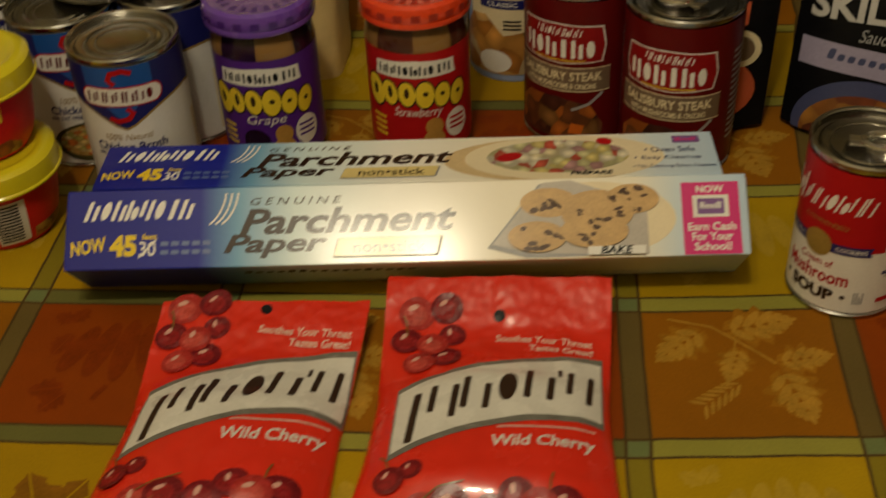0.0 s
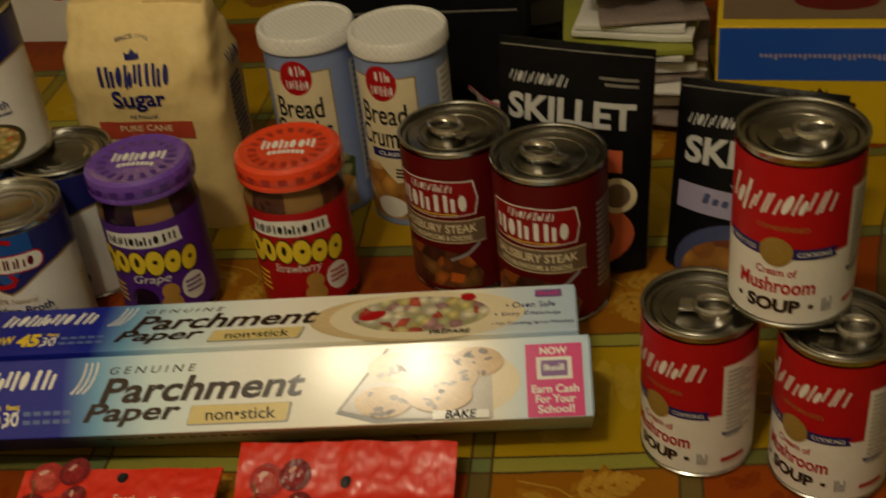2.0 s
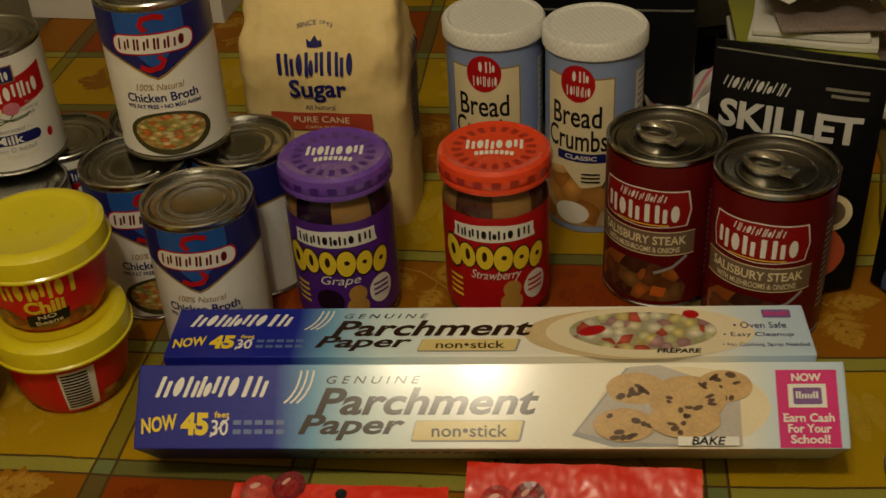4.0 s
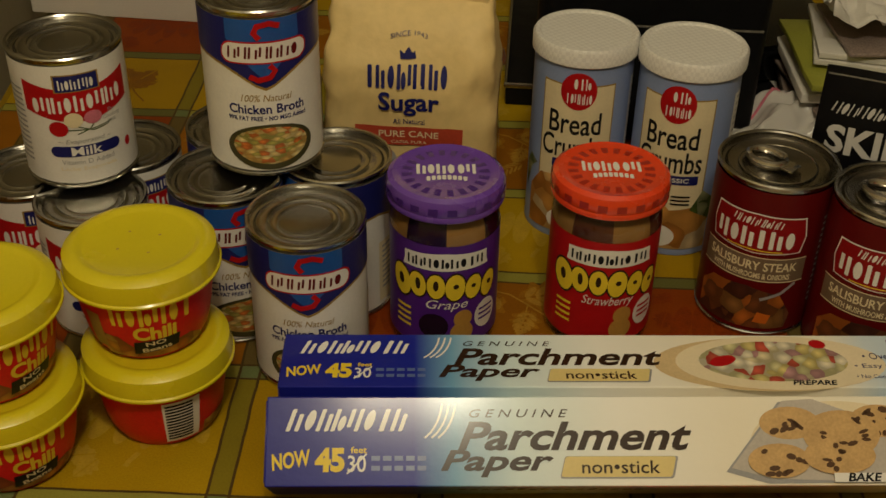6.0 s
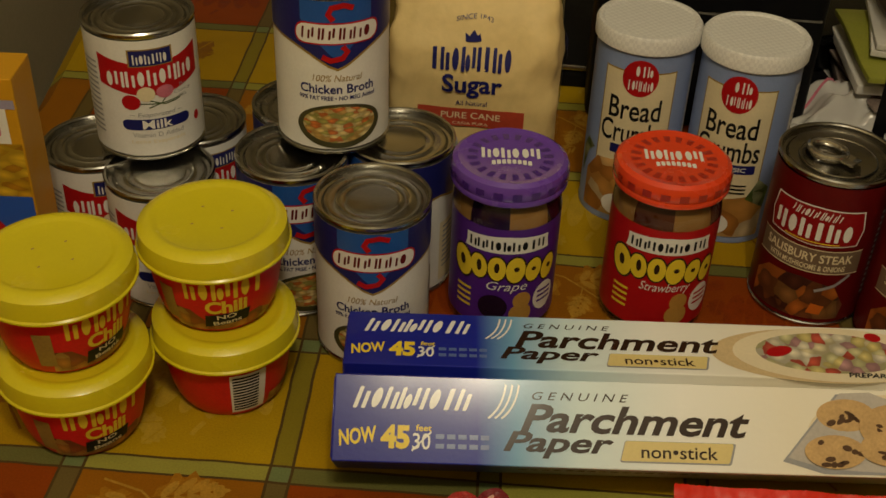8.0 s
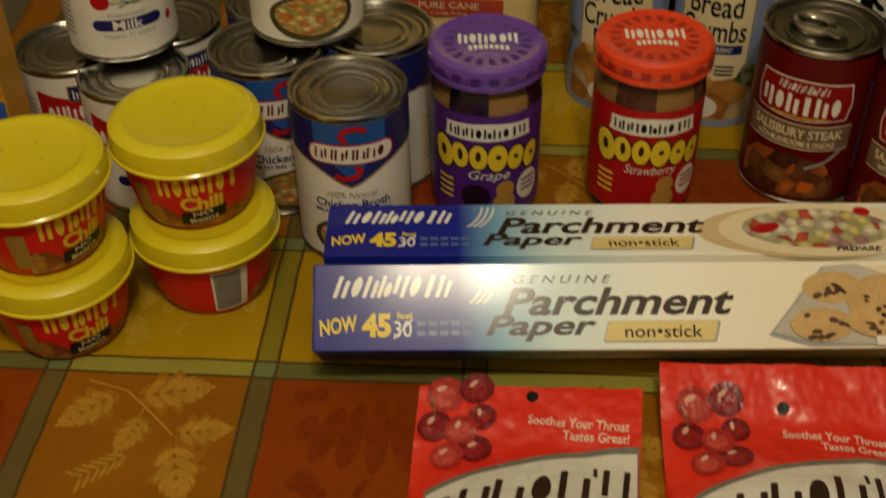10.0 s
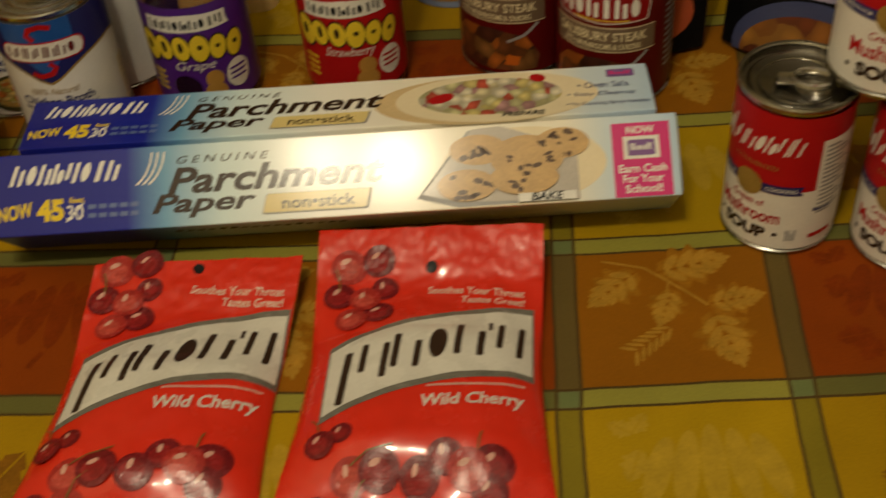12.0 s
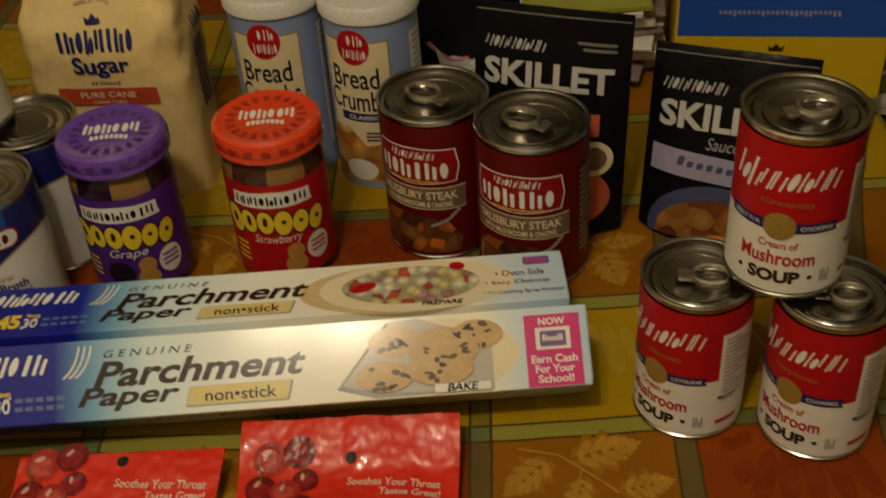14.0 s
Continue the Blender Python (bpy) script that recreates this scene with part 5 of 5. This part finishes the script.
def sugar_bag(m):
    t = thing("sugar_bag", m, "cream paper sugar bag with blue and red print", "sugar bag", size=(1.075, 1.135))
    W, D, H = 0.0580, 0.033, 0.166

    def shape(a, v):
        f = v / H
        w = W * (1 - 0.03 * f - 0.10 * max(0.0, (f - 0.8) / 0.2) ** 2 + 0.025 * math.sin(math.pi * f))
        d = D * (1 + 0.12 * math.sin(math.pi * f)) * (1 if f < 0.72 else 1 - 0.80 * ((f - 0.72) / 0.28) ** 1.9)
        c, s = math.cos(a), math.sin(a)
        n = 0.36
        x = w * math.copysign(abs(c) ** n, c)
        y = d * math.copysign(abs(s) ** n, s)
        crumple = 0.0060 * noise.noise(Vector((x * 38, y * 38, v * 30 + 5))) + 0.0034 * noise.noise(Vector((x * 90, y * 80, v * 70)))
        crumple *= 0.5 + 4.5 * max(0.0, f - 0.5)
        crumple += (0.28 - abs(noise.noise(Vector((x * 20, y * 20, v * 24 + 9))))) * 0.040 * max(0.0, f - 0.45)
        return x * (1 + crumple * 6), y * (1 + crumple * 9), v

    bm = bmesh.new()
    n, rows = 96, 60
    grid = [[bm.verts.new(shape(2 * math.pi * i / n, H * j / rows)) for i in range(n)] for j in range(rows + 1)]
    for a, b in zip(grid, grid[1:]):
        for i in range(n):
            bm.faces.new((a[i], a[(i + 1) % n], b[(i + 1) % n], b[i]))
    bm.faces.new(grid[0][::-1])
    top = bm.verts.new((0, 0, H + 0.003))
    for i in range(n):
        bm.faces.new((grid[-1][i], grid[-1][(i + 1) % n], top))
    paper = part("paper_bag", bm, KRAFT, t, "creased cream paper")
    fold = block(0.006, 0.050, -0.007, 0.008, H - 0.004, H + 0.004, 0.0015)
    bmesh.ops.subdivide_edges(fold, edges=fold.edges[:], cuts=4, use_grid_fill=True)
    for v in fold.verts:
        v.co.z += 0.003 * noise.noise(Vector((v.co.x * 60, v.co.y * 60, 2)))
    part("folded_top", fold, KRAFT, t)

    def on(u, v, d):
        f = max(-0.97, min(0.97, u / W))
        lo, hi = math.pi, 2 * math.pi
        for _ in range(24):
            mid = (lo + hi) / 2
            if shape(mid, v + 0.016)[0] < u:
                lo = mid
            else:
                hi = mid
        x, y, z = shape((lo + hi) / 2, v + 0.016)
        return x, y - d - 0.0006, z

    print_on("lettering", lettering("SINCE 1843", 0.0, 0.1315, 0.024, 0.0026, arc=0.002), on, NAVY, paper, 3)
    print_on("crown", [[(-0.005, 0.1195), (0.005, 0.1195), (0.0056, 0.1250), (0.0027, 0.1228), (0, 0.1265), (-0.0027, 0.1228), (-0.0056, 0.1250)]], on, NAVY, paper, 4)
    print_on("brand_mark", mark_row(-0.0275, 0.102, 0.0275, 0.1165, "inoduino", 0.40), on, NAVY, paper, 3)
    print_on("lettering", lettering("Sugar", 0.001, 0.0915, 0.040, 0.0165, bold=0.025), on, NAVY, paper, 3)
    print_on("lettering", lettering("All Natural", 0.001, 0.0795, 0.021, 0.0036), on, NAVY, paper, 3)
    print_on("red_band", [rect(-0.035, 0.0625, 0.037, 0.0755)], on, surface("faded_red_print", (0.42, 0.055, 0.025), 0.5, vary=0.15), paper, 3)
    print_on("lettering", lettering("PURE CANE", 0.001, 0.0705, 0.040, 0.0046, bold=0.01), on, CREAM, paper, 4)
    print_on("lettering", lettering("CA\u00d1A PURA", 0.001, 0.0650, 0.024, 0.0026), on, CREAM, paper, 4)
    print_on("blue_drop", [oval(-0.012, 0.045, 0.006, 0.014), oval(0.016, 0.047, 0.006, 0.012)], on, GREY, paper, 3)
    side = lambda u, v, d: (shape(0.0, v)[0] + d + 0.0012, u, v)
    print_on("side_print", [rect(-0.010, 0.060 + 0.0042 * k, 0.012, 0.0622 + 0.0042 * k) for k in range(12)], side, NAVY, paper, 2)
    print_on("brand_mark", mark_row(-0.010, 0.118, 0.014, 0.128, "inno", 0.3), side, NAVY, paper, 3)
    return t


sugar_bag(pose(-0.1975, 0.4020, 0, 0, 0, 0))

# ---- sauce pouches ----
FILM = surface("black_film", (0.004, 0.004, 0.005), 0.34, vary=0.3, scale=25, bump=0.45, fine=120, gloss=0.12, distance=0.0015)
LAVENDER = surface("lavender_print", (0.30, 0.27, 0.40), 0.35)
SAUCE = picture("sauce_print", ((0.34, 0.12, 0.02), (0.22, 0.05, 0.012), (0.42, 0.18, 0.03), (0.14, 0.03, 0.01)), 75)
DULLWHITE = surface("dull_white_print", (0.46, 0.45, 0.44), 0.4, vary=0.1)
ORANGE = surface("orange_print", (0.50, 0.10, 0.04), 0.35)
BOWL = surface("bowl_blue_print", (0.05, 0.06, 0.14), 0.35)


def sauce_pouch(m, kind, label, drop=0.0):
    t = thing("sauce_pouch", m, label, "pouch", "sauce pouches", size=(1.07, 1.07))
    W, H = 0.0535, 0.158 - drop

    def face(u, v, side):
        f = v / H
        a = min(abs(u) / W, 1)
        th = (0.017 * (1 - f) ** 0.7 * (1 - a ** 3)) if v > 0 else 0.017 * (1 - a ** 3)
        return side * (th + 0.0006) + 0.0016 * noise.noise(Vector((u * 35, v * 30, kind * 7.0))) * f

    bm = bmesh.new()
    nu, nv = 30, 44
    sheets = []
    for side in (-1, 1):
        sheets.append([[bm.verts.new((-W + 2 * W * i / nu, face(-W + 2 * W * i / nu, H * j / nv, side), H * j / nv + (0.006 * abs(-1 + 2 * i / nu) ** 3 if j == 0 else 0))) for j in range(nv + 1)] for i in range(nu + 1)])
    for s, g in enumerate(sheets):
        for i in range(nu):
            for j in range(nv):
                f = (g[i][j], g[i + 1][j], g[i + 1][j + 1], g[i][j + 1])
                bm.faces.new(f if s == 0 else f[::-1])
    a, b = sheets
    ring = [(i, 0) for i in range(nu)] + [(nu, j) for j in range(nv)] + [(i, nv) for i in range(nu, 0, -1)] + [(0, j) for j in range(nv, 0, -1)]
    for (i, j), (k, l) in zip(ring, ring[1:] + ring[:1]):
        bm.faces.new((a[i][j], b[i][j], b[k][l], a[k][l]))
    film = part("pouch_film", bm, FILM, t, "matt black plastic film")
    on = lambda u, v, d: (u, face(u, max(v - drop, 0.002), -1) - d - 0.0001, max(v - drop, 0.002))
    print_on("brand_mark", mark_row(-0.046, 0.1285, -0.004, 0.1365, "uonuodun", 0.20, 0.35), on, DULLWHITE, film, 2)
    print_on("lettering", lettering("SKILLET", -0.001, 0.1125, 0.089, 0.0185, bold=0.035), on, DULLWHITE, film, 2)
    print_on("lettering", lettering("Sauces", 0.001, 0.0955, 0.026, 0.0085, slant=0.3), on, GREY, film, 2)
    print_on("small_print", [rect(0.018, 0.136, 0.044, 0.138), rect(0.022, 0.132, 0.044, 0.134)], on, SILVER, film, 2)
    print_on("seal_line", [rect(-0.052, 0.1525, 0.052, 0.1535)], on, SILVER, film, 2)
    if kind == 1:
        print_on("orange_band", [rect(-0.046, 0.074, 0.036, 0.0895)], on, ORANGE, film, 2)
        print_on("seal", [oval(0.034, 0.058, 0.0125, 0.0125)], on, CREAM, film, 3)
        print_on("seal_centre", [oval(0.034, 0.058, 0.0085, 0.0085)], on, TAUPE, film, 4)
        print_on("food_picture", [oval(0.004, 0.030, 0.042, 0.027)], on, ORANGE, film, 2)
        print_on("food_picture", [oval(0.0, 0.030, 0.034, 0.022)], on, SAUCE, film, 3)
    else:
        print_on("lavender_band", [[(-0.048, 0.072), (0.046, 0.066), (0.046, 0.084), (-0.048, 0.090)]], on, LAVENDER, film, 2)
        print_on("small_print", bars(-0.030, 0.0765, 0.030, 0.0835, 9, 0.2, -3, seed=5), on, BOWL, film, 3)
        print_on("bowl", [oval(0.0, 0.034, 0.046, 0.033, 36)], on, BOWL, film, 2)
        print_on("food_picture", [oval(0.0, 0.031, 0.040, 0.026, 36)], on, SAUCE, film, 3)
        print_on("carrot", [oval(0.004, 0.022, 0.014, 0.012), oval(-0.016, 0.018, 0.010, 0.008)], on, surface("dumpling_print", (0.52, 0.20, 0.03), 0.4, vary=0.3), film, 4)
    return t


sauce_pouch(pose(0.1350, 0.3260, 0, -8, 0, -16), 1, "black stand-up sauce pouch with an orange band")
sauce_pouch(pose(0.2590, 0.3030, 0, -14, 0, -17), 2, "black stand-up sauce pouch with a lavender band", 0.026)

# ---- things behind ----
BOXYELLOW = surface("carton_yellow", (0.62, 0.42, 0.010), 0.4, vary=0.05)
BOXBLUE = surface("carton_blue", (0.016, 0.085, 0.46), 0.4, vary=0.05)
coffee = thing("coffee_box", pose(0.2460, 0.5040, 0, 0, 0, -4), "yellow and blue coffee carton lying on the table", "box", size=(1.13, 1.09))
body = part("carton_body", block(0, 0.155, 0, 0.13, 0, 0.098, 0.0012), BOXYELLOW, coffee, smooth=False)
on = front_plane(0.0)
print_on("blue_band", [rect(0.002, 0.054, 0.153, 0.0965)], on, BOXBLUE, body, 2)
print_on("small_print", bars(0.030, 0.071, 0.118, 0.076, 26, 0, 180, seed=3), on, LAVENDER, body, 3)
print_on("crown", [[(0.070, 0.041), (0.080, 0.041), (0.081, 0.0465), (0.078, 0.044), (0.075, 0.048), (0.072, 0.044), (0.069, 0.0465)]], on, BROWN, body, 2)
print_on("brand_mark", bars(0.045, 0.027, 0.105, 0.036, 7, seed=8, rise=0.0, gap=0.45), on, BROWN, body, 2)
topside = top_plane(0.098)
print_on("brown_band", [rect(0.004, 0.012, 0.151, 0.060)], topside, TAUPE, body, 2)
print_on("pale_field", [rect(0.004, 0.060, 0.151, 0.126)], topside, CREAM, body, 2)
print_on("cup_picture", [oval(0.085, 0.045, 0.03, 0.018)], topside, DARKRED, body, 3)

PAPER = surface("white_paper", (0.62, 0.60, 0.56), 0.6, vary=0.06, scale=20)
NEWS = surface("printed_paper", (0.22, 0.17, 0.15), 0.45, vary=0.5, scale=45)
LIME = surface("lime_paper", (0.28, 0.29, 0.04), 0.45)
rnd = random.Random(21)
pile = thing("mail_pile", pose(0.1840, 0.5940, 0), "untidy pile of mail, flyers and magazines", "paper pile", size=(1.12, 1.095))
z = 0.0
for k in range(15):
    w, d, h = rnd.uniform(0.08, 0.105), rnd.uniform(0.09, 0.12), rnd.choice((0.003, 0.005, 0.008))
    bm = block(-w / 2, w / 2, -d / 2, d / 2, 0, h, 0.0008)
    bmesh.ops.subdivide_edges(bm, edges=bm.edges[:], cuts=3, use_grid_fill=True)
    for v in bm.verts:
        v.co.z += 0.006 * noise.noise(Vector((v.co.x * 14, v.co.y * 14, k * 1.0))) * (k / 15)
    bmesh.ops.transform(bm, matrix=pose(rnd.uniform(-0.012, 0.012), rnd.uniform(-0.012, 0.012), z, 0, 0, rnd.uniform(-14, 14)), verts=bm.verts)
    part("sheet", bm, LIME if k == 11 else (PAPER, NEWS, PAPER, PAPER, NEWS)[k % 5], pile)
    z += h + 0.0012
bm = bmesh.new()
bmesh.ops.create_grid(bm, x_segments=26, y_segments=22, size=0.5)
for v in bm.verts:
    x, y = v.co.x, v.co.y
    v.co = (0.10 * x + 0.005, 0.10 * y + 0.01, z + 0.016 + 0.030 * abs(noise.noise(Vector((x * 3.1, y * 2.7, 4)))) + 0.012 * noise.noise(Vector((x * 8, y * 8, 1))))
sheet = part("crumpled_tissue", bm, PAPER, pile, "crumpled white tissue paper")
mod = sheet.modifiers.new("thickness", "SOLIDIFY")
mod.thickness = 0.0006

BLACKPOT = surface("black_glazed_pot", (0.005, 0.005, 0.005), 0.22, vary=0.3, gloss=0.3)
BLACKMAT = surface("black_plastic", (0.005, 0.005, 0.006), 0.5, vary=0.3, gloss=0.15)
CLEARISH = surface("smoky_plastic", (0.30, 0.29, 0.24), 0.3, vary=0.15)
tray = thing("tray", pose(0.0150, 0.7210, 0), "dark oven tray with a bright metal edge", "tray", size=(1.13, 1.1))
part("tray_bed", block(-0.13, 0.15, -0.105, 0.12, 0.0, 0.016, 0.002), BLACKMAT, tray)
part("tray_edge", tube([(-0.13, -0.106, 0.019), (0.15, -0.106, 0.019), (0.15, 0.12, 0.019), (-0.13, 0.12, 0.019)], 0.0024, 8, True), TIN, tray, "bright metal edge")
pot = thing("cooking_pot", pose(0.0690, 0.7170, 0.0182), "low black cooking pot with a dark lid", "pot", size=(1.13, 1.1))
part("pot_body", lathe([(0, 0), (0.072, 0), (0.080, 0.004), (0.085, 0.028), (0.088, 0.031), (0.088, 0.034), (0.080, 0.035)]), BLACKPOT, pot)
part("pot_lid", lathe([(0.084, 0.035), (0.085, 0.038), (0.06, 0.042), (0, 0.044)]), BLACKPOT, pot, "dark glass lid")
part("knob", lathe([(0.012, 0.042), (0.012, 0.047), (0.024, 0.050), (0.026, 0.056), (0.020, 0.060), (0, 0.061)], 40), CLEARISH, pot, "pale lid knob")
case = thing("black_case", pose(-0.1070, 0.5430, 0, 0, 0, 0), "black upright plastic appliance case", "appliance", size=(1.12, 1.095))
part("case_body", block(0, 0.17, 0, 0.07, 0, 0.20, 0.008, 3), BLACKMAT, case)
part("case_seam", block(0.004, 0.166, -0.0006, 0.002, 0.100, 0.1015), SILVER, case)

ZIP, nt, b = tree("clear_film")
b.inputs["Base Color"].default_value = (0.75, 0.73, 0.70, 1)
b.inputs["Roughness"].default_value = 0.18
b.inputs["Alpha"].default_value = 0.55
zipper = thing("zip_bag", pose(0.1160, 0.5160, 0, 0, 0, 30), "crumpled clear zip bag with a pink seal", "plastic bag", size=(1.1, 1.08))
bm = bmesh.new()
bmesh.ops.create_grid(bm, x_segments=46, y_segments=40, size=0.5)
wave = lambda x, y: 0.028 + 0.030 * noise.noise(Vector((x * 2.2, y * 2.6, 3))) + 0.012 * noise.noise(Vector((x * 7, y * 9, 8))) + 0.02 * y
for v in bm.verts:
    x, y = v.co.x, v.co.y
    v.co = (0.12 * x, 0.10 * y, max(0.0006, wave(x, y)))
film = part("bag_film", bm, ZIP, zipper, "clear crinkled plastic")
film.modifiers.new("thickness", "SOLIDIFY").thickness = 0.0005
part("zip_seal", tube([(0.12 * (-0.5 + k / 30), 0.10 * 0.44, max(0.001, wave(-0.5 + k / 30, 0.44)) + 0.001) for k in range(31)], 0.0012, 6), ROSE, zipper, "pink zip seal")

PASTA = picture("pasta_print", ((0.60, 0.32, 0.01), (0.66, 0.40, 0.02), (0.50, 0.22, 0.008)), 75, stretch=(1, 1, 2.2))
mac = thing("pasta_box", pose(-0.5560, 0.1930, 0, 0, 0, 5), "red, yellow and blue boxed pasta dinner", "box", size=(1.01, 1.01))
body = part("carton_body", block(0, 0.098, 0, 0.034, 0, 0.186, 0.001), surface("carton_orange", (0.55, 0.27, 0.010), 0.38, vary=0.06), mac, smooth=False)
print_on("pale_stripe", [rect(0.001, 0.166, 0.097, 0.172)], on, LAVENDER, body, 2)
print_on("white_panel", [rect(0.001, 0.142, 0.091, 0.166)], on, WHITE, body, 2)
print_on("coupon_mark", [soft_rect(0.054, 0.147, 0.086, 0.162, 0.002), soft_rect(0.012, 0.147, 0.044, 0.162, 0.002)], on, ROSE, body, 3)
print_on("pasta_picture", [rect(0.001, 0.100, 0.097, 0.142)], on, PASTA, body, 2)
print_on("blue_field", [rect(0.001, 0.076, 0.097, 0.104)], on, BOXBLUE, body, 3)
print_on("red_round", [oval(0.040, 0.060, 0.042, 0.042, 36)], on, RED, body, 4)
print_on("brand_mark", bars(0.012, 0.045, 0.072, 0.066, 4, seed=3), on, WHITE, body, 5)

stool = thing("stool", pose(0.66, 0.57, -0.745), "dark wooden stool beside the table", "stool", size=(1.1, 1.0))
part("seat", block(-0.17, 0.17, -0.2, 0.2, 0.42, 0.45, 0.006), WOOD, stool)
for lx in (-0.14, 0.14):
    for ly in (-0.17, 0.17):
        part("leg", block(lx - 0.018, lx + 0.018, ly - 0.018, ly + 0.018, 0, 0.42, 0.003), WOOD, stool)
LIMEBAG = surface("lime_film", (0.33, 0.36, 0.05), 0.3, vary=0.2, scale=25, bump=0.4, fine=90, distance=0.002)
sack = thing("shopping_bag", pose(0.556, 0.640, -0.295), "crumpled lime green plastic shopping bag on a stool", "shopping bag", size=(1.1, 1.0))
bm = bmesh.new()
bmesh.ops.create_icosphere(bm, subdivisions=5, radius=1.0)
for v in bm.verts:
    p = v.co.copy()
    k = 1 + 0.22 * noise.noise(p * 2.2) + 0.10 * noise.noise(p * 5.5) + 0.04 * noise.noise(p * 12)
    v.co = (p.x * 0.125 * k, p.y * 0.17 * k, max(0.0, 0.17 + p.z * 0.20 * k))
part("bag_film", bm, LIMEBAG, sack, "creased lime green film")
part("handle", tube([(-0.105 + 0.022 * math.cos(a), -0.096, 0.272 + 0.024 * math.sin(a)) for a in [0.2 * q for q in range(-3, 19)]], 0.0016, 8), PAPER, sack, "white loop handle")
tag = part("tag", block(-0.126, -0.092, -0.102, -0.1005, 0.256, 0.277, 0.0004), PAPER, sack, "white paper tag")
print_on("sticker", [oval(-0.098, 0.267, 0.004, 0.004, 14)], front_plane(-0.102), YELLOW, tag, 1)
print_on("small_print", [rect(-0.118, 0.262, -0.104, 0.2632)], front_plane(-0.102), GREY, tag, 1)

snack = thing("snack_box", pose(-0.6370, 0.7570, 0, 0, 0, -2), "white carton with small red round marks on the table", "box", size=(1.11, 1.1))
body = part("carton_body", block(0, 0.205, 0, 0.06, 0, 0.125, 0.001), PAPER, snack, smooth=False)
for k in range(3):
    print_on("red_round", [oval(0.040 + 0.062 * k, 0.062, 0.017, 0.017, 24)], front_plane(0.0), RED, body, 2)
    print_on("small_print", [rect(0.029 + 0.062 * k, 0.058, 0.051 + 0.062 * k, 0.064)], front_plane(0.0), WHITE, body, 3)
